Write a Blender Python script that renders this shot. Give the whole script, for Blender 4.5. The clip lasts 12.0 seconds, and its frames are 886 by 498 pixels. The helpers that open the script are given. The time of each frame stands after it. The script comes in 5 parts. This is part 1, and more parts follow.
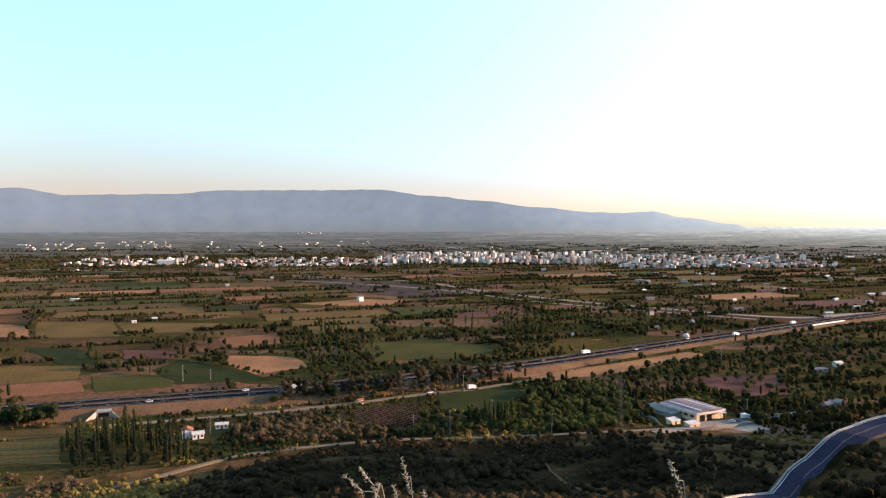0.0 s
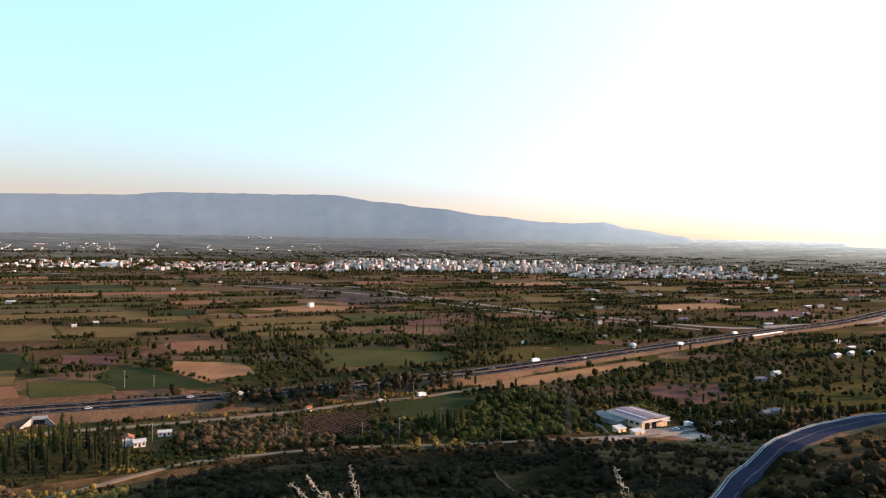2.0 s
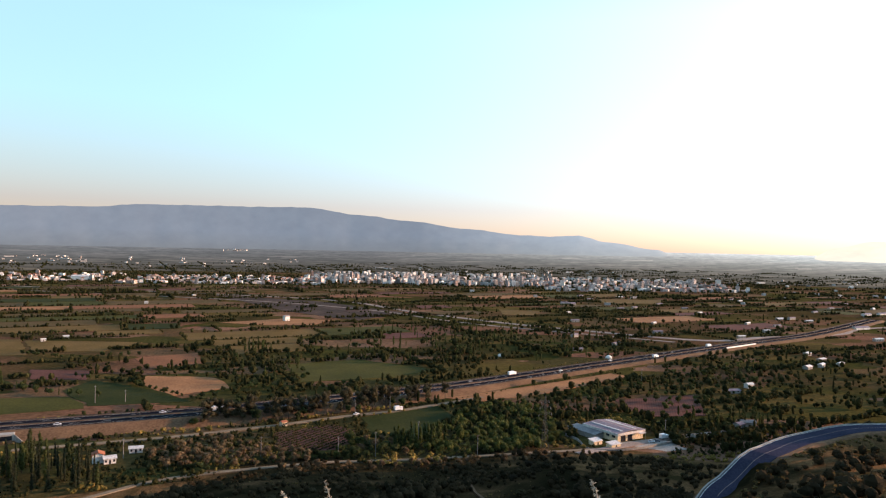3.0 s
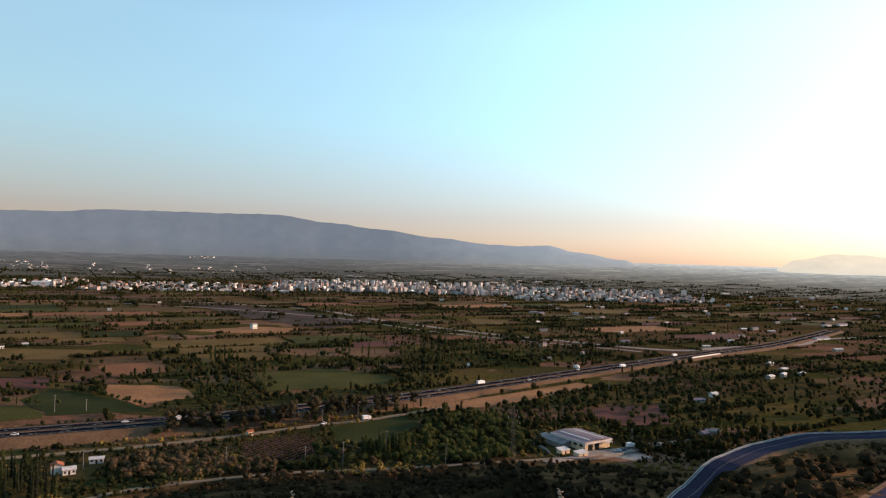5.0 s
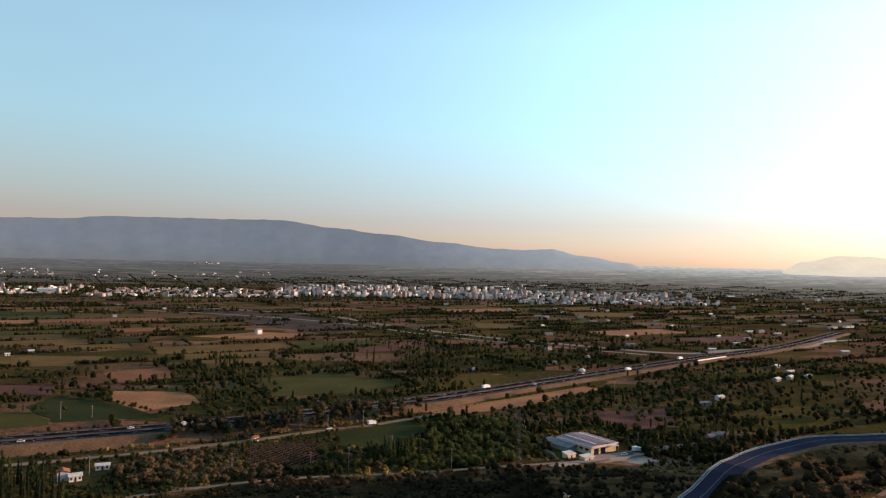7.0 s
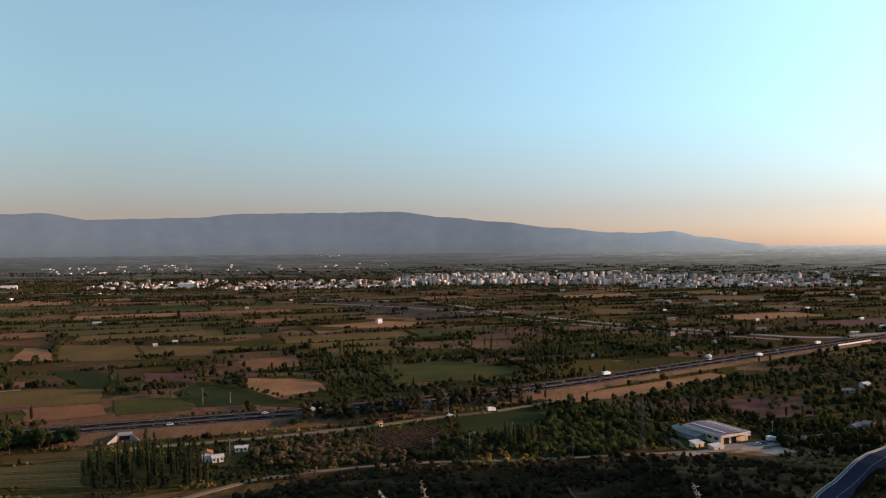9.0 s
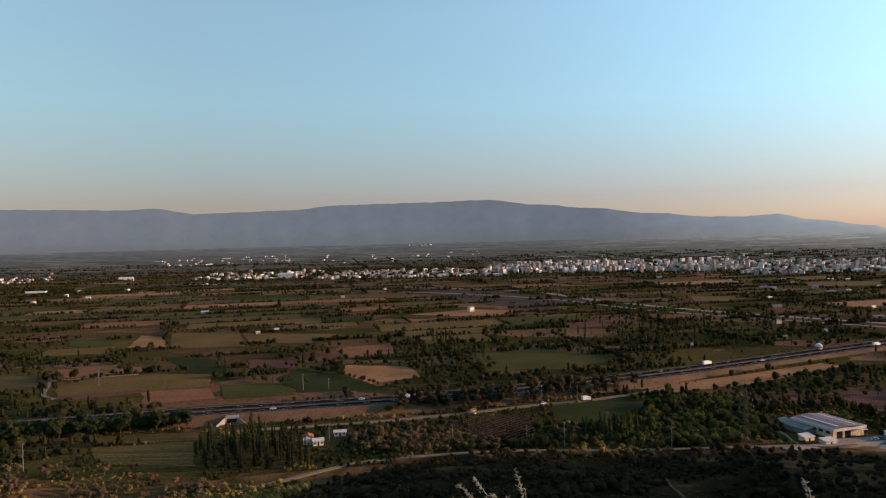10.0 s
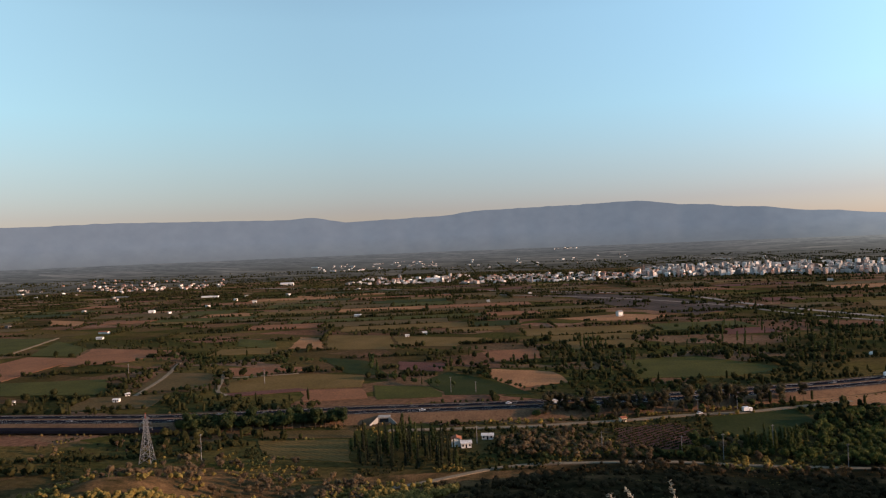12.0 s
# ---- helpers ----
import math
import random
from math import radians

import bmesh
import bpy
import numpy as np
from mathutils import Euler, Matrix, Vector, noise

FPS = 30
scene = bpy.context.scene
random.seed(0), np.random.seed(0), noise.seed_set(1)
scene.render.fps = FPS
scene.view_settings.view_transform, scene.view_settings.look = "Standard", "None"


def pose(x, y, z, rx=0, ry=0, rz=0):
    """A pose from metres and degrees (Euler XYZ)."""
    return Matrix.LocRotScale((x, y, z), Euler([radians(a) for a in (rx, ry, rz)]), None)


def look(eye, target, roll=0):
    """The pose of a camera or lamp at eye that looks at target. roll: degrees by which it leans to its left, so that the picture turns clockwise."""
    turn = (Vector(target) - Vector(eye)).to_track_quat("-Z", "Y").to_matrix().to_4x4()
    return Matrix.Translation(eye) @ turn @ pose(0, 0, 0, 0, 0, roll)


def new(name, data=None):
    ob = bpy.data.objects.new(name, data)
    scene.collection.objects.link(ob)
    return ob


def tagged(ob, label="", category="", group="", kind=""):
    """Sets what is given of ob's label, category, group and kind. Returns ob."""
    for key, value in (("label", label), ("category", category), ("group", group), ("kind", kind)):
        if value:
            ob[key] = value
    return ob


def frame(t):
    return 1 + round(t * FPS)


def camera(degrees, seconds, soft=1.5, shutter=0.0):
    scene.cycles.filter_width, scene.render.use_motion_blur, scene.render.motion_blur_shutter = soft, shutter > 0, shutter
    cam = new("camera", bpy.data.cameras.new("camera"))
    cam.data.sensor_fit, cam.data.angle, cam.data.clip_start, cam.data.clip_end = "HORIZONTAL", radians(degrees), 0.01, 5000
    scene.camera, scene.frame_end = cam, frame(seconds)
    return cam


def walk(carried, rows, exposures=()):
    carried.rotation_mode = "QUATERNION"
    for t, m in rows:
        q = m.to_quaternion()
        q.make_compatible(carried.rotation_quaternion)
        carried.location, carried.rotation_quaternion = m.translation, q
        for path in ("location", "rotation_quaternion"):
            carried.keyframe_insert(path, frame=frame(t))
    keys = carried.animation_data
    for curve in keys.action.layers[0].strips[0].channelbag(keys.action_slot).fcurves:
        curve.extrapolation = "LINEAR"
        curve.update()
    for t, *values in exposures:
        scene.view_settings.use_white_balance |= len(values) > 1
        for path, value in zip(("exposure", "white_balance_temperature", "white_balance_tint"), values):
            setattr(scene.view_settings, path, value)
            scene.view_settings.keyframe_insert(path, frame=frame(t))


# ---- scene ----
# ---------------- camera ----------------
EYE = (0.0, 0.0, 120.0)
cam = camera(64.05, 12.0, soft=1.2)
TURNS = (  # seconds, turn to the right, tilt up, lean (degrees)
    (0, 0.00, -1.90, 0.00), (0.5, 0.47, -1.95, 0.24), (1, 1.20, -1.82, 0.44), (1.5, 2.68, -1.39, 0.77),
    (2, 3.84, -1.28, 1.09), (2.5, 4.74, -0.84, 1.12), (3, 5.68, -0.19, 1.19), (5, 8.09, 0.58, 1.69),
    (5.5, 8.06, 0.69, 1.61), (6, 7.93, 0.78, 1.51), (6.5, 8.05, 0.94, 1.53), (6.7, 7.96, 0.94, 1.47),
    (8.3, 3.50, 0.50, 0.07), (8.5, 1.93, 0.15, -0.10), (9, -1.46, -0.16, -0.47), (9.5, -5.22, -0.51, -1.02),
    (10, -8.83, -0.99, -1.38), (10.5, -12.72, -0.97, -1.51), (11, -15.81, -0.48, -1.59),
    (11.5, -18.18, -0.25, -1.99), (12, -20.47, -0.28, -2.33))
EXPOSURES = ((0, 1.6, 6450, 20), (2.2, 1.56, 6450, 20), (3, 1.42, 6450, 20), (5, 0.97, 6600, 20), (6.7, 0.89, 6600, 20), (8.3, 0.93, 6600, 20), (9, 0.68, 6550, 20), (9.5, 0.62, 6550, 20),
             (10.5, 0.64, 6500, 20), (12, 0.8, 6450, 20))
walk(cam, [(t, pose(*EYE, 90 + p, 0, -y) @ pose(0, 0, 0, 0, 0, r)) for t, y, p, r in TURNS], EXPOSURES)

# ---------------- world and sun ----------------
SUN_AZ, SUN_EL = radians(82), radians(10.5)
world = bpy.data.worlds.new("evening_sky")
scene.world = world
world.use_nodes = True
wn = world.node_tree.nodes
sky = wn.new("ShaderNodeTexSky")
sky.sky_type = "NISHITA"
sky.sun_disc = False
sky.sun_elevation, sky.sun_rotation = SUN_EL, SUN_AZ
sky.air_density, sky.dust_density, sky.ozone_density = 1.0, 0.45, 2.1
dusty = wn.new("ShaderNodeHueSaturation")  # thin evening haze takes some colour out of the sky
dusty.inputs["Saturation"].default_value = 0.9
world.node_tree.links.new(sky.outputs[0], dusty.inputs["Color"])
wl = world.node_tree.links
sun_dir = Vector((math.sin(SUN_AZ) * math.cos(SUN_EL), math.cos(SUN_AZ) * math.cos(SUN_EL), math.sin(SUN_EL)))


def sky_tint(source, stops, colour):
    r, mul = wn.new("ShaderNodeValToRGB"), wn.new("ShaderNodeMix")
    while len(r.color_ramp.elements) < len(stops):
        r.color_ramp.elements.new(0.5)
    for el, (p, c) in zip(r.color_ramp.elements, stops):
        el.position, el.color = p, (*c, 1)
    mul.data_type, mul.blend_type = "RGBA", "MULTIPLY"
    mul.inputs[0].default_value = 1.0
    wl.new(source, r.inputs[0])
    wl.new(colour, mul.inputs[6])
    wl.new(r.outputs[0], mul.inputs[7])
    return mul.outputs[2]


# dust near the horizon dims the low sky and turns it peach, and scatters more light towards the sun
bearing, parts, toward, span = wn.new("ShaderNodeTexCoord"), wn.new("ShaderNodeSeparateXYZ"), wn.new("ShaderNodeVectorMath"), wn.new("ShaderNodeMapRange")
wl.new(bearing.outputs["Generated"], parts.inputs[0])
toward.operation = "DOT_PRODUCT"
toward.inputs[1].default_value = sun_dir
wl.new(bearing.outputs["Generated"], toward.inputs[0])
span.inputs["From Min"].default_value, span.inputs["From Max"].default_value = -0.5, 1.0
wl.new(toward.outputs["Value"], span.inputs["Value"])
low_sky = sky_tint(parts.outputs["Z"], ((0.0, (0.50, 0.42, 0.49)), (0.052, (0.53, 0.46, 0.52)), (0.11, (0.69, 0.68, 0.66)), (0.182, (0.83, 0.95, 0.86)),
                                        (0.30, (1.05, 1.19, 1.02)), (1.0, (1.05, 1.15, 1.02))), dusty.outputs[0])
wl.new(sky_tint(span.outputs[0], ((0.0, (0.96, 0.96, 0.94)), (0.13, (1.0, 1.0, 1.0)), (0.51, (1.27, 1.33, 1.40)), (0.75, (1.46, 1.57, 1.60)), (1.0, (1.7, 1.85, 1.85))), low_sky),
       wn["Background"].inputs[0])
wn["Background"].inputs[1].default_value = 0.135
sun = new("sun", bpy.data.lights.new("sun", "SUN"))
sun.data.energy, sun.data.angle, sun.data.color = 5.0, radians(0.6), (1.0, 0.62, 0.39)
sun.matrix_world = look(sun_dir * 400 + Vector(EYE), EYE)


# ---------------- materials ----------------
def material(name, rough=0.9, metal=0.0, spec=0.03):
    m = bpy.data.materials.new(name)
    m.use_nodes = True
    b = m.node_tree.nodes["Principled BSDF"]
    b.inputs["Roughness"].default_value, b.inputs["Metallic"].default_value = rough, metal
    b.inputs["Specular IOR Level"].default_value = spec
    return m, m.node_tree.nodes, m.node_tree.links, b


def ramp(nodes, links, source, stops):
    r = nodes.new("ShaderNodeValToRGB")
    e = r.color_ramp.elements
    while len(e) < len(stops):
        e.new(0.5)
    for el, (p, c) in zip(e, stops):
        el.position, el.color = p, (*c, 1)
    links.new(source, r.inputs[0])
    return r.outputs[0]


def grain(nodes, links, scale, detail=4.0, rough=0.6, stretch=None):
    n = nodes.new("ShaderNodeTexNoise")
    n.inputs["Scale"].default_value, n.inputs["Detail"].default_value, n.inputs["Roughness"].default_value = scale, detail, rough
    g = nodes.new("ShaderNodeNewGeometry")
    src = g.outputs["Position"]
    if stretch:
        mp = nodes.new("ShaderNodeMapping")
        mp.inputs["Rotation"].default_value = (0, 0, radians(stretch[0]))
        mp.inputs["Scale"].default_value = stretch[1]
        links.new(src, mp.inputs[0])
        src = mp.outputs[0]
    links.new(src, n.inputs["Vector"])
    return n.outputs["Fac"]


def mixed(nodes, links, a, b, fac, kind="MIX"):
    m = nodes.new("ShaderNodeMix")
    m.data_type, m.blend_type = "RGBA", kind
    for sock, v in ((m.inputs[6], a), (m.inputs[7], b), (m.inputs[0], fac)):
        if isinstance(v, (int, float)):
            sock.default_value = v
        elif isinstance(v, tuple):
            sock.default_value = (*v, 1)
        else:
            links.new(v, sock)
    return m.outputs[2]


def bump(nodes, links, b, height, strength, distance):
    n = nodes.new("ShaderNodeBump")
    n.inputs["Strength"].default_value, n.inputs["Distance"].default_value = strength, distance
    links.new(height, n.inputs["Height"])
    links.new(n.outputs[0], b.inputs["Normal"])


def two_tone(name, dark, light, coarse, fine, rough=0.9, metal=0.0, spec=0.03, relief=0.0, each=0.0, rows=None):
    """Colour between dark and light by a coarse and a fine grain; each: how much it varies from piece to piece; rows: (turn, pitch) of furrows."""
    m, n, l, b = material(name, rough, metal, spec)
    c1 = ramp(n, l, grain(n, l, coarse), ((0.3, dark), (0.7, light)))
    f = grain(n, l, fine, 3.0, 0.7)
    col = mixed(n, l, c1, ramp(n, l, f, ((0.25, (0.45, 0.45, 0.45)), (0.75, (1.35, 1.35, 1.35)))), 0.8, "MULTIPLY")
    if rows:
        w = n.new("ShaderNodeTexWave")
        w.inputs["Scale"].default_value, w.inputs["Distortion"].default_value = 0.314 / rows[1], 1.5
        w.inputs["Detail"].default_value, w.inputs["Detail Scale"].default_value = 2.0, 0.4
        g, mp = n.new("ShaderNodeNewGeometry"), n.new("ShaderNodeMapping")
        mp.inputs["Rotation"].default_value = (0, 0, radians(rows[0]))
        l.new(g.outputs["Position"], mp.inputs[0])
        l.new(mp.outputs[0], w.inputs["Vector"])
        col = mixed(n, l, col, ramp(n, l, w.outputs["Fac"], ((0.2, (0.6, 0.6, 0.6)), (0.8, (1.2, 1.2, 1.2)))), 0.35, "MULTIPLY")
    if each:
        o = n.new("ShaderNodeObjectInfo")
        col = mixed(n, l, col, ramp(n, l, o.outputs["Random"], ((0.0, (1 - each, 1 - each, 1 - each * 0.8)), (1.0, (1 + each, 1 + each * 0.9, 1 + each * 0.5)))), 1.0, "MULTIPLY")
    l.new(col, b.inputs["Base Color"])
    if relief:
        bump(n, l, b, f, 0.6, relief)
    return m


def thin_leaf(m, share):
    """Leaves let part of the light through."""
    n, l = m.node_tree.nodes, m.node_tree.links
    b = n["Principled BSDF"]
    t, mix = n.new("ShaderNodeBsdfTranslucent"), n.new("ShaderNodeMixShader")
    src = b.inputs["Base Color"].links[0].from_socket
    l.new(mixed(n, l, src, (1.6, 1.75, 1.4), 1.0, "MULTIPLY"), t.inputs["Color"])
    mix.inputs[0].default_value = share
    l.new(b.outputs[0], mix.inputs[1])
    l.new(t.outputs[0], mix.inputs[2])
    l.new(mix.outputs[0], n["Material Output"].inputs["Surface"])
    return m


def plain_ground():
    """The valley floor: small parcels of orchard green, straw and turned earth between hedges."""
    m, n, l, b = material("valley_ground", 1.0, 0, 0.0)
    g, mp, v = n.new("ShaderNodeNewGeometry"), n.new("ShaderNodeMapping"), n.new("ShaderNodeTexVoronoi")
    mp.inputs["Rotation"].default_value = (0, 0, radians(21))
    mp.inputs["Scale"].default_value = (0.0105, 0.021, 0.01)
    l.new(g.outputs["Position"], mp.inputs[0])
    l.new(mp.outputs[0], v.inputs["Vector"])
    v.distance, v.inputs["Scale"].default_value = "CHEBYCHEV", 1.0
    parcels = ramp(n, l, v.outputs["Color"], (
        (0.0, (0.029, 0.032, 0.011)), (0.25, (0.055, 0.052, 0.017)), (0.4, (0.109, 0.077, 0.030)), (0.5, (0.032, 0.041, 0.014)),
        (0.62, (0.184, 0.090, 0.063)), (0.72, (0.072, 0.057, 0.023)), (0.85, (0.217, 0.122, 0.087)), (1.0, (0.038, 0.045, 0.015))))
    wild = ramp(n, l, grain(n, l, 0.012, 5.0), ((0.35, (0.024, 0.025, 0.010)), (0.5, (0.056, 0.039, 0.019)), (0.68, (0.100, 0.055, 0.036))))
    col = mixed(n, l, parcels, wild, ramp(n, l, grain(n, l, 0.0035, 3.0), ((0.45, (0, 0, 0)), (0.62, (0.8, 0.8, 0.8)))))
    f = grain(n, l, 0.22, 5.0, 0.75)
    col = mixed(n, l, col, ramp(n, l, f, ((0.3, (0.30, 0.32, 0.28)), (0.7, (1.2, 1.15, 1.05)))), 0.9, "MULTIPLY")
    l.new(col, b.inputs["Base Color"])
    bump(n, l, b, f, 0.7, 1.2)
    return m


def hill_ground():
    m, n, l, b = material("hillside_scrub", 1.0, 0, 0.0)
    c = ramp(n, l, grain(n, l, 0.03, 6.0, 0.62), ((0.40, (0.014, 0.013, 0.007)), (0.52, (0.030, 0.023, 0.012)), (0.65, (0.066, 0.042, 0.023)), (0.8, (0.152, 0.085, 0.046))))
    dry = ramp(n, l, grain(n, l, 0.06, 5.0, 0.65), ((0.36, (0.040, 0.031, 0.014)), (0.5, (0.096, 0.060, 0.030)), (0.68, (0.173, 0.099, 0.049))))
    g, sep, west, add = n.new("ShaderNodeNewGeometry"), n.new("ShaderNodeSeparateXYZ"), n.new("ShaderNodeMapRange"), n.new("ShaderNodeMath")
    l.new(g.outputs["Position"], sep.inputs[0])
    west.inputs["From Min"].default_value, west.inputs["From Max"].default_value = 60, 150
    away = n.new("ShaderNodeMath")
    away.operation = "ABSOLUTE"
    l.new(sep.outputs["X"], away.inputs[0])
    l.new(away.outputs[0], west.inputs["Value"])
    add.operation = "MULTIPLY_ADD"
    l.new(grain(n, l, 0.03, 4.0), add.inputs[0])
    add.inputs[1].default_value = 1.2
    l.new(west.outputs[0], add.inputs[2])
    c = mixed(n, l, c, dry, ramp(n, l, add.outputs[0], ((0.75, (0, 0, 0)), (1.0, (1, 1, 1)))))
    f = grain(n, l, 0.9, 5.0, 0.75)
    c = mixed(n, l, c, ramp(n, l, f, ((0.3, (0.4, 0.4, 0.38)), (0.7, (1.3, 1.25, 1.15)))), 0.9, "MULTIPLY")
    l.new(c, b.inputs["Base Color"])
    bump(n, l, b, f, 0.8, 0.8)
    return m


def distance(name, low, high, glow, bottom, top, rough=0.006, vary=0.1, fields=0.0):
    """Backdrop of the far distance, its air haze painted in: colour by height, partly glowing."""
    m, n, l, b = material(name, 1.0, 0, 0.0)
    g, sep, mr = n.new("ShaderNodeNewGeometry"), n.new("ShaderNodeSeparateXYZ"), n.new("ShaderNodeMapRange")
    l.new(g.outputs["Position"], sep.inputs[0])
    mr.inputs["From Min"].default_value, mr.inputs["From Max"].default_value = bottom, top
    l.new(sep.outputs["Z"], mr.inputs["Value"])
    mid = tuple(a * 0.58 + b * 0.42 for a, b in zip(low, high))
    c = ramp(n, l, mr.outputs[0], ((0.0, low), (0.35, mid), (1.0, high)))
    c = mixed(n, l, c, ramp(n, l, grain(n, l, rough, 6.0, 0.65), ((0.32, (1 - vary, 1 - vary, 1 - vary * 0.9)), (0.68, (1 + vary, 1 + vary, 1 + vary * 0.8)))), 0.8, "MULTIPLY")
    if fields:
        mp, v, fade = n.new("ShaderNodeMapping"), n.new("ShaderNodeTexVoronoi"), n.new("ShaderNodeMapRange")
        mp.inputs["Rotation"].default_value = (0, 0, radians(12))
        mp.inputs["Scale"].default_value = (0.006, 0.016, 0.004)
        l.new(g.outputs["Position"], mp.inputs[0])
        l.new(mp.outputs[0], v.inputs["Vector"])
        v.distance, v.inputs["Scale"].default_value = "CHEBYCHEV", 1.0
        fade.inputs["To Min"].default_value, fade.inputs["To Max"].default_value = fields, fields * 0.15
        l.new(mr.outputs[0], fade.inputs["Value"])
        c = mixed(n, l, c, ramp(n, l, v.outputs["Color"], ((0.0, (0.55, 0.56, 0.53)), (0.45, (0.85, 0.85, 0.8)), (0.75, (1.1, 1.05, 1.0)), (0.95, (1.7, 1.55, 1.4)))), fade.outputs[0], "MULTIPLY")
    east = n.new("ShaderNodeMapRange")  # sunward haze glow, painted in as brighter colour to the east
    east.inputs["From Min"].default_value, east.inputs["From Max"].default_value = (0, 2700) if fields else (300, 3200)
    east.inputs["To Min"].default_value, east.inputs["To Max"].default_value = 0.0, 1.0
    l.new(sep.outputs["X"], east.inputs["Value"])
    glow_share = n.new("ShaderNodeMapRange")
    glow_share.inputs["To Min"].default_value, glow_share.inputs["To Max"].default_value = (0.12, 0.95) if fields else (1.0, 1.0)
    l.new(mr.outputs[0], glow_share.inputs["Value"])
    c = mixed(n, l, c, ramp(n, l, east.outputs[0], ((0.0, (1, 1, 1)), (1.0, (4.4, 4.2, 3.7) if fields else (3.4, 3.2, 2.8)))), glow_share.outputs[0], "MULTIPLY")
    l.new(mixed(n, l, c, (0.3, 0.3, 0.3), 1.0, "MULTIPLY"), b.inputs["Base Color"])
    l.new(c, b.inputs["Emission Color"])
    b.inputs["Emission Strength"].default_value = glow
    return m


M_PLAIN, M_HILL = plain_ground(), hill_ground()
# the haze on these three is painted colour and emission
M_FAR = distance("far_valley_painted_haze", (0.040, 0.038, 0.032), (0.092, 0.103, 0.110), 0.74, 0, 108, 0.02, 0.3, 1.0)
M_MOUNT = distance("far_mountain_painted_haze", (0.095, 0.108, 0.114), (0.106, 0.129, 0.151), 0.74, 75, 190, 0.010, 0.07)
M_EAST = distance("far_hill_painted_haze", (0.145, 0.142, 0.125), (0.155, 0.145, 0.122), 0.85, 100, 200)
M_ASPHALT = two_tone("asphalt", (0.009, 0.009, 0.012), (0.016, 0.016, 0.021), 0.15, 3.0, 0.95, spec=0.0, relief=0.01)
M_EARTH = two_tone("bare_earth", (0.084, 0.050, 0.030), (0.152, 0.090, 0.051), 0.05, 0.8, relief=0.15)
M_TRACK = two_tone("pale_dust", (0.133, 0.101, 0.068), (0.195, 0.152, 0.104), 0.1, 1.5, relief=0.05)


# ---------------- building helpers ----------------
def mesh_of(name, verts, faces, mats=()):
    me = bpy.data.meshes.new(name)
    me.from_pydata([tuple(v) for v in verts], [], [tuple(f) for f in faces])
    for m in mats:
        me.materials.append(m)
    me.update()
    return me


def part(name, data, mat=None, parent=None, label="", at=None):
    """One mesh object, from a bmesh or a ready mesh, under a thing or a part."""
    if isinstance(data, bmesh.types.BMesh):
        me = bpy.data.meshes.new(name)
        data.to_mesh(me)
        data.free()
    else:
        me = data
    if mat is not None and not me.materials:
        me.materials.append(mat)
    ob = new(name, me)
    ob.parent = parent
    if at is not None:
        ob.matrix_basis = at
    if label:
        ob["label"] = label
    return ob


def thing(name, at, label, category, group="", kind=""):
    ob = new(name)
    ob.matrix_basis = at
    return tagged(ob, label, category, group, kind)


def box(bm, x0, x1, y0, y1, z0, z1, bevel=0.0):
    made = bmesh.ops.create_cube(bm, size=1.0)["verts"]
    for v in made:
        v.co = Vector((x0 + (v.co.x + 0.5) * (x1 - x0), y0 + (v.co.y + 0.5) * (y1 - y0), z0 + (v.co.z + 0.5) * (z1 - z0)))
    if bevel:
        bmesh.ops.bevel(bm, geom=list({e for v in made for e in v.link_edges}), offset=bevel, segments=1, affect="EDGES")
    return bm


def rod(bm, a, b, r0, r1=None, sides=6):
    a, b = Vector(a), Vector(b)
    m = Matrix.Translation((a + b) / 2) @ (b - a).to_track_quat("Z", "Y").to_matrix().to_4x4()
    bmesh.ops.create_cone(bm, cap_ends=True, segments=sides, radius1=r0, radius2=r0 if r1 is None else r1, depth=(b - a).length, matrix=m)
    return bm


def lerp_table(table, x):
    if x <= table[0][0]:
        return table[0][1]
    for (a, va), (b, vb) in zip(table, table[1:]):
        if x <= b:
            k = (x - a) / (b - a)
            k = k * k * (3 - 2 * k)
            return va + (vb - va) * k
    return table[-1][1]


# ---------------- terrain ----------------
FOOT = ((-90, 520), (-60, 420), (-42, 350), (-30, 335), (-20, 352), (-8, 372), (0, 378), (10, 368), (17, 400), (25, 433), (35, 480))
LEDGE = ((18, 100), (24, 138), (26.4, 158), (27.8, 170), (30.4, 186), (33.2, 204), (36.3, 221), (40.3, 240), (46, 268), (60, 330), (90, 400))
LEDGE_Z = ((18, 52), (24, 60.5), (26.4, 64), (27.8, 67), (30.4, 71.5), (33.2, 72.3), (36.3, 72.8), (40.3, 72), (46, 74), (60, 76), (90, 80))


def smooth(a, b, x):
    k = min(max((x - a) / (b - a), 0.0), 1.0)
    return k * k * (3 - 2 * k)


def plain_z(r):
    """The valley floor is level, and rises gently towards the far mountains."""
    if r < 3000:
        return 0.0
    return 120 + r * math.tan(radians(-2.29 + 2.2 * (r - 3000) / 1900))


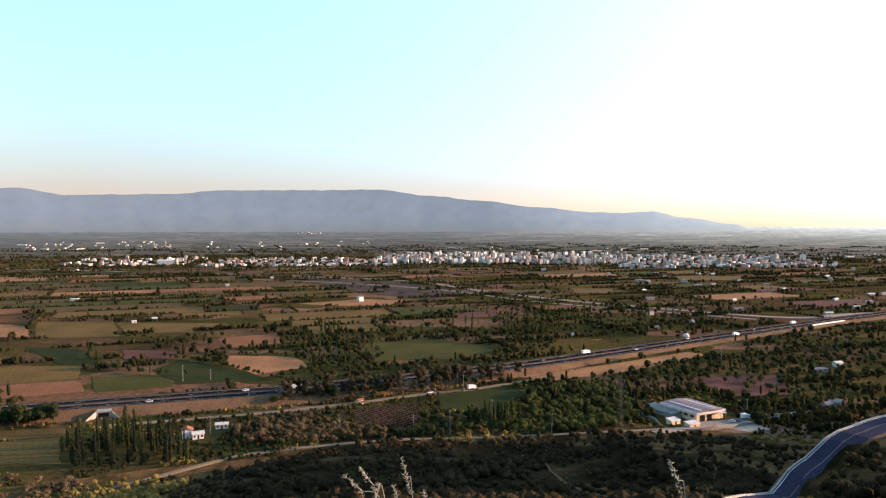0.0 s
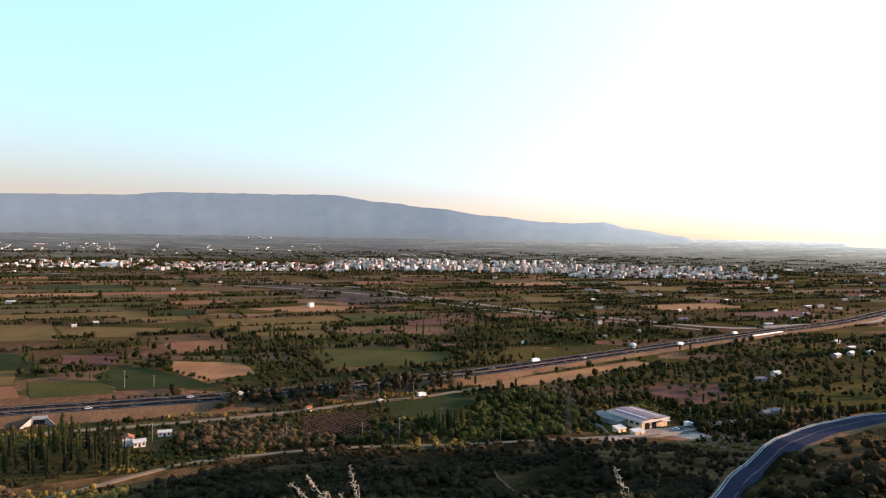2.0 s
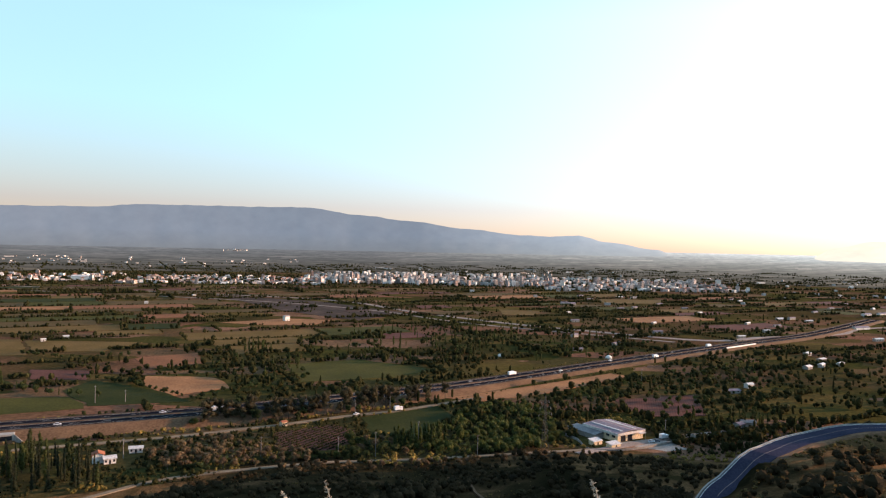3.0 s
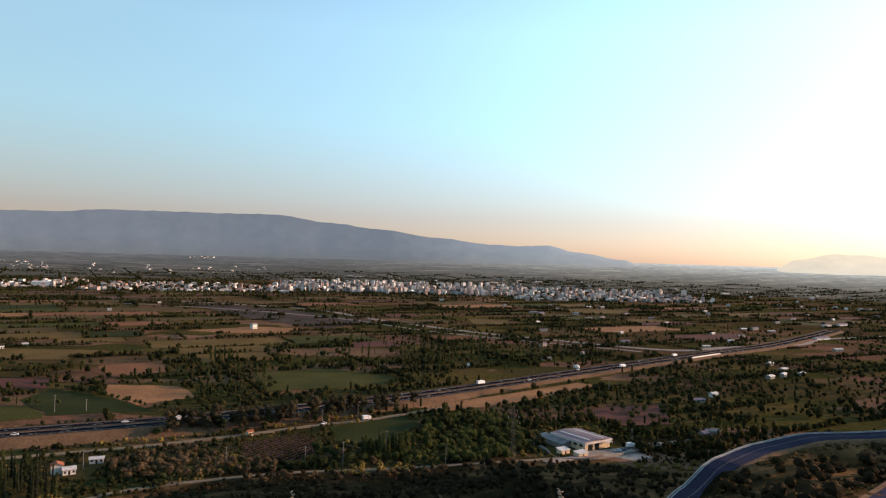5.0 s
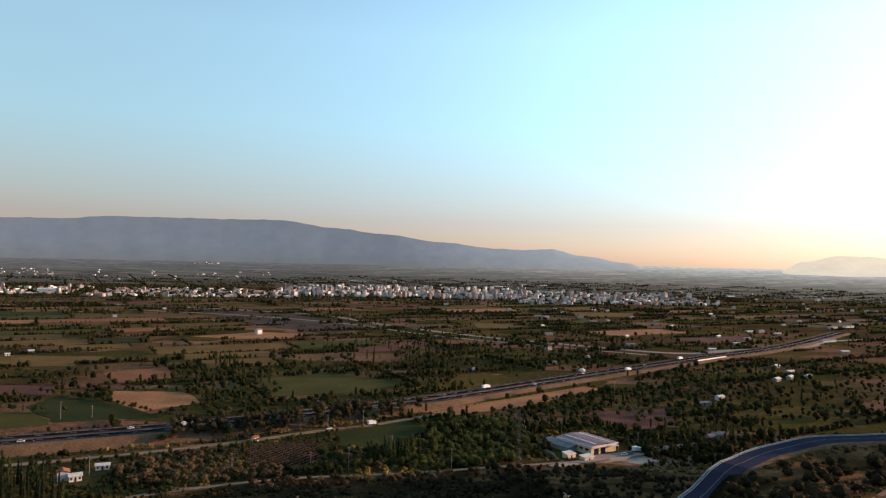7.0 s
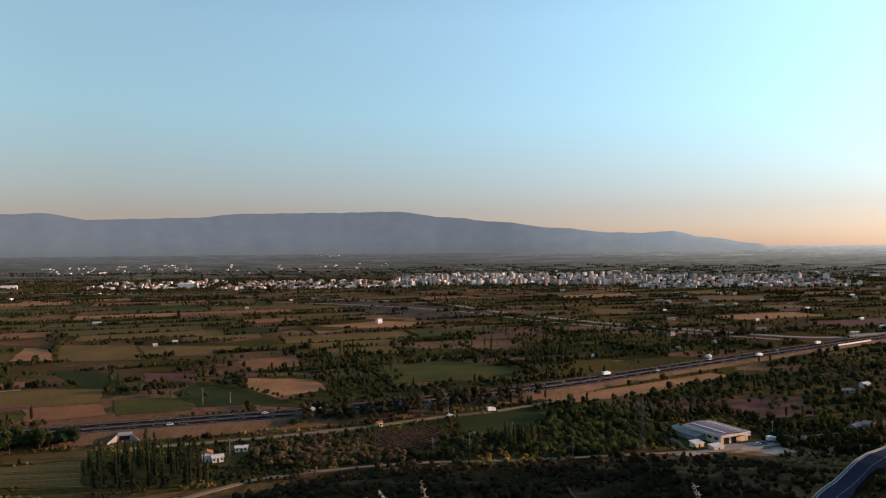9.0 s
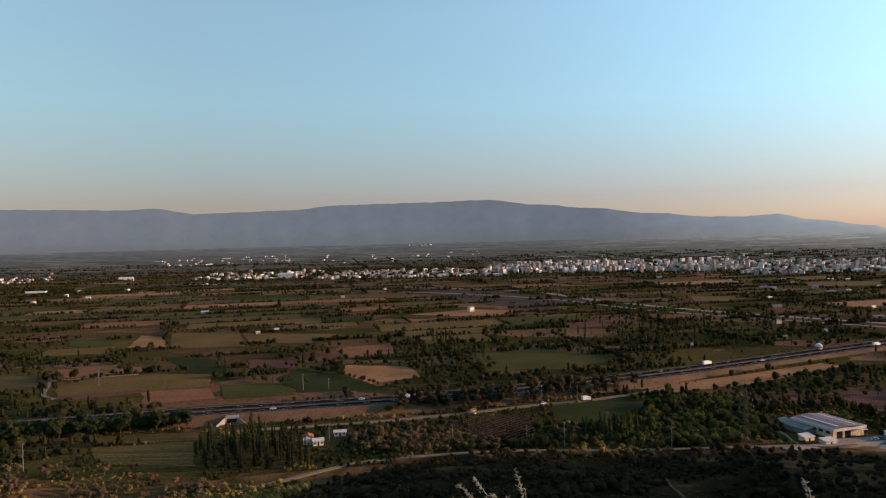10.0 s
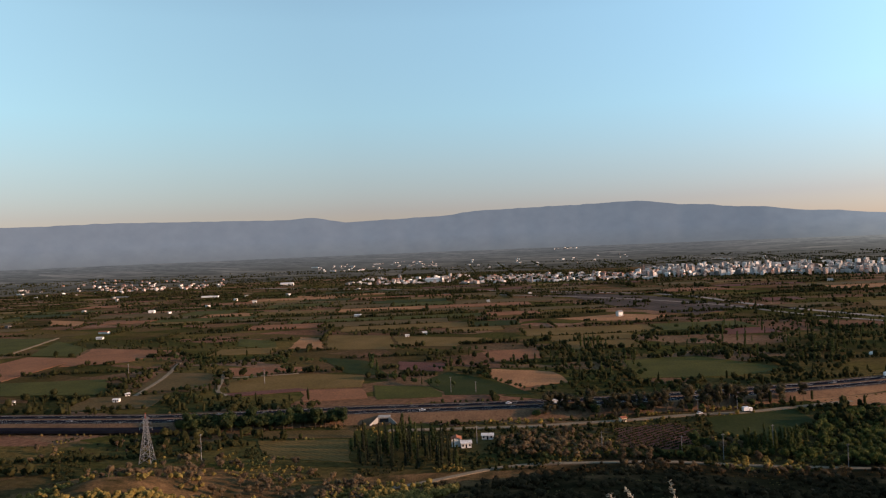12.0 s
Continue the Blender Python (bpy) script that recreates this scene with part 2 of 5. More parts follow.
def ground_z(x, y, rough=True):
    r, az = math.hypot(x, y), math.degrees(math.atan2(x, y))
    flat = plain_z(r)
    if r > 1500:
        return flat
    back = smooth(62, 100, abs(az))
    foot = lerp_table(FOOT, az)
    za = 118.4 * (1 - r / foot) ** 1.35 if r < foot else 0.0
    ledge, lz = lerp_table(LEDGE, az), lerp_table(LEDGE_Z, az)
    if r < ledge - 6:
        zb = lz + (118.4 - lz) * (1 - r / (ledge - 6)) ** 2
    elif r < ledge:
        zb = lz
    else:
        zb = max(lz - 0.02 * min(r - ledge, 7) - (0.32 + 0.3 * smooth(29, 33, az)) * max(r - ledge - 7, 0), 0.0)
    k = smooth(19, 26, az)
    z = max(za, zb * k)
    # spur beyond the bends, out of view, added to shade the front slope
    if az > 40:
        z = max(z, 101 * smooth(41.3, 44.5, az) * smooth(250, 330, r) * (1 - smooth(560, 660, r)))
    # the ridge behind
    z = z + back * (max(0, 118.4 + 0.05 * min(r, 600) - z)) * (1 - smooth(900, 1500, r))
    # low sunny knoll and the dark humps on the slope
    for cx, cy, h, w in ((-266, 250, 17, 29), (-120, 262, 6, 40), (110, 330, 9, 40), (55, 300, 6, 30), (-30, 330, 5, 35)):
        z += h * math.exp(-((x - cx) ** 2 + (y - cy) ** 2) / (2 * w * w)) * smooth(20, 60, r)
    if rough and z > 1 and r > 25:
        edge = smooth(7, 18, abs(r - ledge)) if k > 0 else 1.0
        z += edge * min(z / 10, 1) * (2.2 * noise.noise((x * 0.02, y * 0.02, 0)) + 0.8 * noise.noise((x * 0.07, y * 0.07, 3)))
    return max(z, flat)


def build_ground():
    azs = [a * 0.5 for a in range(-130, 131)] + [65 + a * 5 for a in range(1, 46)]
    rs = [0.0] + [4 * 1.5 ** i for i in range(4)]
    rs += [30 + 6 * i for i in range(94)]
    while rs[-1] < 4900:
        rs.append(rs[-1] * 1.06)
    rs[-1] = 4900
    verts, faces, slots = [], [], []
    for r in rs:
        for a in azs:
            x, y = r * math.sin(radians(a)), r * math.cos(radians(a))
            verts.append((x, y, ground_z(x, y)))
    n = len(azs)
    for i in range(len(rs) - 1):
        for j in range(n):
            q = (i * n + j, i * n + (j + 1) % n, (i + 1) * n + (j + 1) % n, (i + 1) * n + j)
            faces.append(q[::-1])
            z = max(verts[k][2] for k in q)
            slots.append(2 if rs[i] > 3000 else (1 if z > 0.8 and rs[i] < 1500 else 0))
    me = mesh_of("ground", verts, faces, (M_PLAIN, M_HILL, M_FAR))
    for p, s in zip(me.polygons, slots):
        p.material_index, p.use_smooth = s, True
    tagged(new("ground", me), "wide green and brown valley floor below a scrubby hillside", "ground", kind="structure")


build_ground()

# ---------------- far mountains ----------------
CREST = ((-80, 2.0), (-52, 2.44), (-45, 2.6), (-38, 2.56), (-33, 2.5), (-31, 2.62), (-28, 2.18), (-25, 2.27), (-21, 2.38), (-17, 2.72),
         (-10.5, 2.8), (-5.3, 2.88), (-1, 2.39), (3, 2.0), (7.5, 1.47), (12, 1.05), (14, 0.99), (16.4, 1.08), (19, 0.58), (22.4, 0.1), (24, -0.4))
CREST_EAST = ((32.8, -0.4), (34.8, 0.5), (37, 0.95), (39, 0.9), (41, 0.7), (46, 0.25), (50, -0.4))


def mountain(name, crest, a0, a1, step, label, mat):
    verts, faces = [], []
    cols = int((a1 - a0) / step) + 1
    depth = 14
    for i in range(cols):
        a = a0 + i * step
        el = lerp_table(crest, a)
        top = 120 + 4860 * math.tan(radians(el)) + 4 * noise.noise((a * 1.3, 0, 0)) + 2.0 * noise.noise((a * 4, 5, 0))
        for j in range(depth):
            k = j / (depth - 1)
            r = 4520 + 340 * k
            base = plain_z(r) - 6
            gully = noise.noise((a * 0.55, k * 0.6, 1)) * 12 + noise.noise((a * 0.8, k * 3, 4)) * 4
            z = base + (top - base) * k ** 1.5 + gully * math.sin(k * math.pi) * max(0, min(1, (top - base) / 160))
            verts.append((r * math.sin(radians(a)), r * math.cos(radians(a)), z))
    for i in range(cols - 1):
        for j in range(depth - 1):
            faces.append((i * depth + j, (i + 1) * depth + j, (i + 1) * depth + j + 1, i * depth + j + 1))
    me = mesh_of(name, verts, faces, (mat,))
    for p in me.polygons:
        p.use_smooth = True
    return tagged(new(name, me), label, "mountain", kind="structure")


mountain("backdrop_mountain_range", CREST, -80, 24, 0.25, "long mountain range with blue-grey evening haze painted in", M_MOUNT)
mountain("backdrop_hill", CREST_EAST, 32.8, 50, 0.25, "lone hill on the horizon, painted pale with haze", M_EAST)


# ---------------- roads ----------------
def spline(points, step=6.0):
    """Smooth line through the points (Catmull-Rom), at even steps."""
    p = [Vector(q) for q in points]
    p = [2 * p[0] - p[1]] + p + [2 * p[-1] - p[-2]]
    out = []
    for a, b, c, d in zip(p, p[1:], p[2:], p[3:]):
        n = max(2, int((c - b).length / step))
        for i in range(n):
            t = i / n
            out.append(0.5 * ((2 * b) + (c - a) * t + (2 * a - 5 * b + 4 * c - d) * t * t + (3 * b - a - 3 * c + d) * t ** 3))
    return out + [p[-2]]


def sides(line):
    out = []
    for i, q in enumerate(line):
        d = line[min(i + 1, len(line) - 1)] - line[max(i - 1, 0)]
        d.z = 0
        d.normalize()
        out.append(Vector((-d.y, d.x, 0)))
    return out


def ribbon(name, line, profile, mat, parent=None, label="", closed=False):
    """Sweep a cross-section of (offset to the left, height) along a line."""
    sd, k = sides(line), len(profile)
    verts = [q + s * o + Vector((0, 0, h)) for q, s in zip(line, sd) for o, h in profile]
    faces = []
    for i in range(len(line) - 1):
        for j in range(k if closed else k - 1):
            a, b = i * k + j, i * k + (j + 1) % k
            faces.append((a, b, b + k, a + k))
    return part(name, mesh_of(name, verts, faces, (mat,)), None, parent, label)


HW = spline([(-900, 290, 5), (-640, 335, 5), (-494, 372, 5), (-362, 402, 5), (-245, 448, 5), (-182, 469, 5), (-105, 497, 5), (-20, 536, 5),
             (63, 584, 4.2), (114, 621, 3.2), (192, 678, 2.5), (314, 762, 2.5), (488, 880, 2.5), (654, 989, 2.5), (920, 1215, 2.5)])
M_CONCRETE = two_tone("weathered_concrete", (0.225, 0.210, 0.188), (0.315, 0.300, 0.270), 0.3, 2.0, relief=0.02)
M_STEEL = two_tone("galvanised_steel", (0.210, 0.211, 0.211), (0.315, 0.306, 0.297), 0.5, 4.0, 0.45, 0.7)
M_DULL = two_tone("dull_barrier_steel", (0.035, 0.035, 0.036), (0.059, 0.058, 0.058), 0.5, 4.0, 0.8)
M_PAINT = two_tone("road_paint", (0.55, 0.55, 0.52), (0.75, 0.75, 0.72), 0.4, 3.0, 0.7)
M_BARK = two_tone("bark", (0.06, 0.045, 0.03), (0.13, 0.10, 0.07), 0.8, 6.0, relief=0.05)
LEAF = {
    "broadleaf": two_tone("broadleaf_foliage", (0.021, 0.032, 0.013), (0.044, 0.053, 0.021), 0.12, 1.2, 0.7, each=0.3),
    "eucalyptus": two_tone("eucalyptus_foliage", (0.036, 0.034, 0.021), (0.069, 0.056, 0.032), 0.12, 1.2, 0.7, each=0.25),
    "poplar": two_tone("poplar_foliage", (0.029, 0.040, 0.016), (0.058, 0.065, 0.023), 0.12, 1.2, 0.7, each=0.3),
    "cypress": two_tone("cypress_foliage", (0.016, 0.021, 0.013), (0.034, 0.037, 0.021), 0.12, 1.2, 0.7, each=0.25),
    "olive": two_tone("olive_foliage", (0.071, 0.054, 0.033), (0.145, 0.101, 0.062), 0.12, 1.2, 0.75, each=0.3),
    "fruit": two_tone("orchard_foliage", (0.034, 0.046, 0.015), (0.075, 0.084, 0.028), 0.12, 1.2, 0.7, each=0.25),
    "bush": two_tone("scrub_foliage", (0.024, 0.023, 0.013), (0.054, 0.044, 0.028), 0.12, 1.2, 0.8, each=0.35),
}

for leaf_material in LEAF.values():
    thin_leaf(leaf_material, 0.35)

# ---- highway ----
tagged(ribbon("highway_embankment", HW, ((21, -5.2), (14, -0.25), (-14, -0.25), (-23, -5.2)), M_EARTH), "orange bare-earth embankment under the highway", "embankment", kind="structure")
highway = thing("highway", Matrix(), "dual carriageway of dark asphalt on an embankment", "road", kind="structure")
for s in (1, -1):
    c = s * 6.1
    ribbon("carriageway", HW, ((c + 4.6, -0.3), (c + 4.6, 0), (c - 4.6, 0), (c - 4.6, -0.3)), M_ASPHALT, highway)
    for o in (c - 4.1, c + 4.1):
        ribbon("edge_line", HW, ((o + 0.08, 0.02), (o - 0.08, 0.02)), M_PAINT, highway)
    bm = bmesh.new()
    for q, n, q2 in list(zip(HW, sides(HW), HW[1:]))[::3]:
        d = (q2 - q).normalized()
        v = [bm.verts.new(q + n * (c + e) + d * k + Vector((0, 0, 0.008))) for k, e in ((0, -0.1), (6, -0.1), (6, 0.1), (0, 0.1))]
        bm.faces.new(v)
    part("lane_dash", bm, M_PAINT, highway, "white broken lane line")
ribbon("verge", HW, ((15.6, -0.24), (11.6, -0.1)), M_EARTH, highway)
ribbon("median", HW, ((1.4, -0.2), (1.2, 0.12), (-1.2, 0.12), (-1.4, -0.2)), M_EARTH, highway)
for s, name in ((11.3, "guard_rail"), (-11.3, "guard_rail"), (0.0, "guard_rail")):
    rail = thing(name, Matrix(), "grey steel crash barrier along the highway", "guard rail", kind="structure")
    ribbon("beam", HW, ((s + 0.05, 0.45), (s + 0.08, 0.75), (s - 0.05, 0.75), (s - 0.05, 0.45)), M_DULL, rail, closed=True)
    bm = bmesh.new()
    for q, n in list(zip(HW, sides(HW)))[::1]:
        p = q + n * s
        if -560 < p.x < 560:
            box(bm, p.x - 0.07, p.x + 0.07, p.y - 0.07, p.y + 0.07, p.z - 0.25, p.z + 0.7)
    part("post", bm, M_DULL, rail)


FRONT = [q - n * 18.5 + Vector((0, 0, -1.7)) for q, n in zip(HW, sides(HW)) if -760 < q.x < -352]
tagged(ribbon("frontage_road", FRONT, ((6.5, -1.5), (6.0, 0), (-6.0, 0), (-6.5, -1.8)), M_ASPHALT), "dark frontage road below the highway", "road", kind="structure")


RIM = [q - n * 12.6 for q, n in zip(HW, sides(HW)) if 425 < q.x < 492]
tagged(ribbon("bridge_parapet", RIM, ((0.25, -1.5), (0.25, 1.3), (-0.25, 1.3), (-0.25, -1.5)), M_PAINT), "pale sunlit concrete parapet of the highway bridge", "parapet", kind="structure")


def ground_line(points, lift=0.25, step=6.0, rough=False):
    return [Vector((q.x, q.y, ground_z(q.x, q.y, rough) + lift)) for q in spline([(x, y, 0) for x, y in points], step)]


def lane(name, points, width, mat, label, lift=0.5, skirt=0.5, rough=False):
    w = width / 2
    ob = ribbon(name, ground_line(points, lift, 6.0 if not rough else 3.0, rough), ((w, -skirt), (w, 0), (-w, 0), (-w, -skirt)), mat)
    return tagged(ob, label, "road", kind="structure")


def polar(az, r, z=None, lift=0.0):
    x, y = r * math.sin(radians(az)), r * math.cos(radians(az))
    return Vector((x, y, (ground_z(x, y, False) if z is None else z) + lift))


M_FARROAD = two_tone("worn_pale_asphalt", (0.184, 0.150, 0.127), (0.288, 0.229, 0.197), 0.1, 1.0)
lane("service_road", [(-200, 420), (-120, 446), (-83, 463), (-55, 476), (-18, 497), (21, 514), (50, 533), (90, 560)], 5, M_TRACK, "pale dusty service road beside the highway")
lane("dirt_track", [(-185, 290), (-156, 309), (-141, 322), (-111, 358), (-85, 372), (-44, 382), (-10, 390), (40, 396), (100, 402), (135, 410)], 3.4, M_TRACK, "pale dirt track round the foot of the hill", 0.5, 2, True)
lane("old_road", [(-1500, 2050), (-704, 1800), (-400, 1690), (-79, 1530), (69, 1300), (196, 1132), (302, 1031), (447, 920), (560, 960)], 14, M_FARROAD, "pale old road crossing the valley", 0.4)
lane("canal_road", [(-900, 1750), (-300, 1520), (-20, 1330), (140, 1120), (300, 980), (400, 900)], 7, M_FARROAD, "narrow pale road beside a dark canal bank", 0.4)
lane("farm_track", [(-952, 822), (-853, 654)], 4, M_TRACK, "pale farm track between fields")
lane("farm_track", [(-560, 640), (-510, 560), (-470, 480)], 4, M_TRACK, "pale farm track between fields")
lane("factory_lane", [(120, 398), (150, 416), (190, 436), (240, 452)], 6, M_FARROAD, "pale lane along the factory yard")
lane("farm_track", [(-470, 600), (-440, 560), (-408, 512), (-385, 496)], 3.5, M_TRACK, "pale farm track between fields")
lane("farm_track", [(-446, 566), (-415, 580), (-380, 600)], 3, M_TRACK, "pale farm track between fields")
lane("footpath", [tuple(polar(a, r).xy) for a, r in ((6.5, 345), (7.5, 320), (8.3, 292), (9.4, 268), (11.4, 240), (13, 215), (13.6, 190))], 1.1, M_EARTH, "narrow pale footpath through the scrub", 0.6, 2, True)
lane("link_road", [(560, 960), (700, 1000), (800, 1080), (1000, 1150)], 9, M_FARROAD, "pale link road crossing the highway")


bend = [(24.0, 100), (24.8, 128)] + [(a, lerp_table(LEDGE, a)) for a in (26.4, 27.8, 29, 30.4, 32, 33.2, 35, 36.3, 38, 40.3, 43, 46)]
bend += [(50, 284), (54, 270), (55, 240), (51, 215), (47.5, 200), (44.6, 192), (42.6, 181), (41.4, 163), (40.4, 145), (39.6, 122), (38.6, 98), (37.6, 70)]
BEND = spline([polar(a, r) for a, r in bend], 4.0)
for q in BEND:
    q.z = ground_z(q.x, q.y, False) + 0.7
hill_road = thing("hill_road", Matrix(), "winding blue-grey asphalt road on the hillside", "road", kind="structure")
M_HILLROAD = two_tone("blue_grey_asphalt", (0.026, 0.027, 0.044), (0.041, 0.041, 0.064), 0.1, 2.0, 0.95, spec=0.0)
ribbon("roadway", BEND, ((3.6, -2.5), (3.5, 0), (-3.1, 0), (-3.2, -2.5)), M_HILLROAD, hill_road)
ribbon("edge_line", BEND, ((3.3, 0.03), (3.18, 0.03)), M_PAINT, hill_road)
ribbon("centre_line", BEND, ((0.06, 0.03), (-0.06, 0.03)), M_FARROAD, hill_road)
ribbon("kerb", BEND, ((4.0, -1.5), (3.95, 0.2), (3.6, 0.2), (3.6, -1.5)), M_CONCRETE, hill_road, "pale concrete edge")
ribbon("verge", BEND, ((5.8, -2.2), (3.95, -0.12), (3.95, -2)), M_EARTH, hill_road)
ribbon("verge", BEND, ((-3.21, -2), (-3.21, -0.05), (-4.4, -0.1), (-7.5, -2.6)), M_EARTH, hill_road)

# ---- fields ----
M_FIELD = {
    "tan": two_tone("stubble_field", (0.185, 0.090, 0.042), (0.292, 0.142, 0.066), 0.03, 0.5, rows=(30, 2.2)),
    "pink": two_tone("ploughed_field", (0.141, 0.062, 0.032), (0.208, 0.093, 0.046), 0.03, 0.5, rows=(70, 1.8)),
    "brown": two_tone("turned_field", (0.076, 0.033, 0.025), (0.116, 0.051, 0.040), 0.03, 0.5, rows=(20, 1.8)),
    "olive": two_tone("dry_grass_field", (0.086, 0.055, 0.016), (0.136, 0.083, 0.029), 0.025, 0.5, rows=(110, 3)),
    "heath": two_tone("brown_heath", (0.027, 0.021, 0.015), (0.084, 0.055, 0.043), 0.012, 0.12, rows=(21, 14)),
    "green": two_tone("crop_field", (0.037, 0.038, 0.009), (0.063, 0.056, 0.013), 0.03, 0.5, rows=(20, 2.5)),
    "dark": two_tone("dark_crop_field", (0.019, 0.025, 0.006), (0.033, 0.035, 0.009), 0.03, 0.5, rows=(100, 3)),
    "grey": two_tone("grey_grass_field", (0.062, 0.044, 0.016), (0.098, 0.061, 0.026), 0.025, 0.5, rows=(15, 3)),
}
FIELDS = []


def field(kind, label, *corners):
    """A parcel a hand's width proud of the ground, its edge a little ragged."""
    pts = []
    for (x0, y0), (x1, y1) in zip(corners, corners[1:] + corners[:1]):
        n = max(2, int(math.hypot(x1 - x0, y1 - y0) / 12))
        for i in range(n):
            k = i / n
            x, y = x0 + (x1 - x0) * k, y0 + (y1 - y0) * k
            e = 2.5 * noise.noise((x * 0.06, y * 0.06, 7))
            pts.append((x + e, y + e))
    FIELDS.append(list(corners))
    z = 0.2 + 0.004 * min(len(FIELDS), 50)
    n = len(pts)
    verts = [(x, y, z) for x, y in pts] + [(x, y, -0.2) for x, y in pts]
    faces = [tuple(range(n))[::-1]] + [(i, (i + 1) % n, n + (i + 1) % n, n + i) for i in range(n)]
    me = mesh_of("field", verts, faces, (M_FIELD[kind],))
    bm = bmesh.new()
    bm.from_mesh(me)
    bmesh.ops.recalc_face_normals(bm, faces=bm.faces)
    bm.to_mesh(me)
    bm.free()
    tagged(new("field", me), label, "field", kind="structure")


TAN, PINK, BRN, OLV, GRN, DRK, GRY = ("bare tan stubble field", "pinkish ploughed field", "dark brown turned field", "dry yellow-green grass field",
                                      "green crop field with rows", "dark green crop field", "grey-green pasture")
field("tan", TAN, (-536, 854), (-498, 844), (-445, 758), (-490, 755))
field("olive", OLV, (-506, 879), (-411, 879), (-349, 762), (-433, 747))
field("olive", OLV, (-404, 874), (-266, 864), (-286, 790), (-355, 786))
field("brown", BRN, (-308, 679), (-251, 673), (-241, 630), (-288, 633))
field("pink", PINK, (-239, 747), (-185, 786), (-163, 718), (-205, 688))
field("tan", TAN, (-197, 649), (-136, 644), (-114, 597), (-152, 567), (-188, 609))
field("dark", DRK, (-234, 630), (-166, 583), (-134, 545), (-201, 531), (-241, 585))
field("green", GRN, (-279, 557), (-226, 563), (-200, 525), (-249, 506))
field("pink", PINK, (-333, 529), (-281, 543), (-259, 509), (-307, 487))
field("grey", GRY, (-376, 597), (-323, 602), (-284, 549), (-337, 535))
field("dark", DRK, (-414, 695), (-345, 679), (-285, 603), (-330, 606))
field("tan", TAN, (-225, 1082), (-180, 1112), (-133, 1150), (-62, 1130), (-85, 1062), (-150, 1052))
field("dark", DRK, (-6, 494), (51, 529), (60, 497), (34, 441), (0, 459))
field("tan", TAN, (58, 556), (150, 612), (232, 668), (246, 654), (150, 577), (88, 546))
field("brown", "brown earth between rows of young vines", (-62, 454), (-24, 475), (-8, 459), (-12, 420), (-44, 408))
field("brown", BRN, (194, 549), (273, 570), (246, 497), (201, 494))
field("heath", "brown heath and fallow land", (-358, 1650), (-107, 1500), (60, 1270), (-21, 1130), (-146, 1267))
field("olive", OLV, (551, 1678), (719, 1678), (654, 1556), (518, 1540))
field("olive", OLV, (246, 1359), (327, 1334), (290, 1245), (237, 1256))
field("green", GRN, (-82, 711), (-14, 747), (64, 685), (19, 644), (-62, 622))
field("pink", PINK, (-796, 605), (-809, 653), (-716, 655), (-701, 597), (-675, 512))
field("pink", PINK, (-780, 727), (-640, 724), (-632, 636), (-692, 598))
field("green", GRN, (-1063, 810), (-955, 816), (-865, 662), (-920, 660))
field("green", GRN, (-916, 788), (-790, 728), (-745, 668), (-818, 662))
field("green", GRN, (-666, 505), (-566, 543), (-505, 481), (-604, 458))
field("grey", GRY, (-535, 584), (-473, 587), (-421, 517), (-488, 500))
field("pink", PINK, (-477, 618), (-397, 635), (-384, 607), (-442, 575))
field("olive", OLV, (-433, 560), (-373, 600), (-309, 600), (-285, 550), (-392, 507))
field("brown", BRN, (-376, 496), (-320, 531), (-340, 535), (-400, 500))
field("green", GRN, (-623, 835), (-547, 812), (-506, 750), (-574, 764))
field("tan", TAN, (-1253, 1066), (-1140, 1046), (-1076, 974), (-1154, 981))
field("olive", "dry golden grass plot below the highway", (-275, 379), (-216, 395), (-192, 352), (-242, 350))
field("grey", GRY, (-283, 402), (-224, 417), (-215, 399), (-276, 384))


HEDGES = []


def parcels():
    """Small strips of crop, stubble and pasture that fill the valley between hedges."""
    far_rnd, a = random.Random(23), radians(21)
    ca, sa = math.cos(a), math.sin(a)
    kinds = (("tan", TAN), ("olive", OLV), ("olive", OLV), ("olive", OLV), ("grey", GRY), ("pink", PINK), ("green", GRN), ("green", GRN), ("grey", GRY), ("grey", GRY), ("dark", DRK), ("brown", BRN))
    v = -400.0
    while v < 2500:
        deep = far_rnd.uniform(34, 62) * (1 + max(v, 0) / 2600)
        u = -1700.0 + far_rnd.uniform(0, 60)
        while u < 2100:
            wide = far_rnd.uniform(55, 150) * (1 + max(v, 0) / 3000)
            cx, cy = (u + wide / 2) * ca - (v + deep / 2) * sa, (u + wide / 2) * sa + (v + deep / 2) * ca
            r, az = math.hypot(cx, cy), math.degrees(math.atan2(cx, cy))
            pts = [(p * ca - q * sa, p * sa + q * ca) for p, q in ((u + 3, v + 3), (u + wide - 3, v + 3), (u + wide - 3, v + deep - 3), (u + 3, v + deep - 3))]
            near = 480 if az < -28 else 620 if az < 3 else 1250
            free = (cy > min(HW, key=lambda q: abs(q.x - cx)).y and -58 < az < 40 and near < r < 2050 and far_rnd.random() < (0.55 if az < 3 else 0.3)
                    and all(min(math.hypot(x - q.x, y - q.y) for q in HW[::4]) > 42 for x, y in pts)
                    and not any(inside(p, f) for p in pts + [(cx, cy)] for f in FIELDS)
                    and not any(inside(p, pts) for f in FIELDS[:41] for p in f))
            if free:
                field(*far_rnd.choice(kinds), *pts)
                for p, q in zip(pts, pts[1:] + pts[:1]):
                    if far_rnd.random() < 0.6:
                        HEDGES.append((p, q))
            u += wide
        v += deep


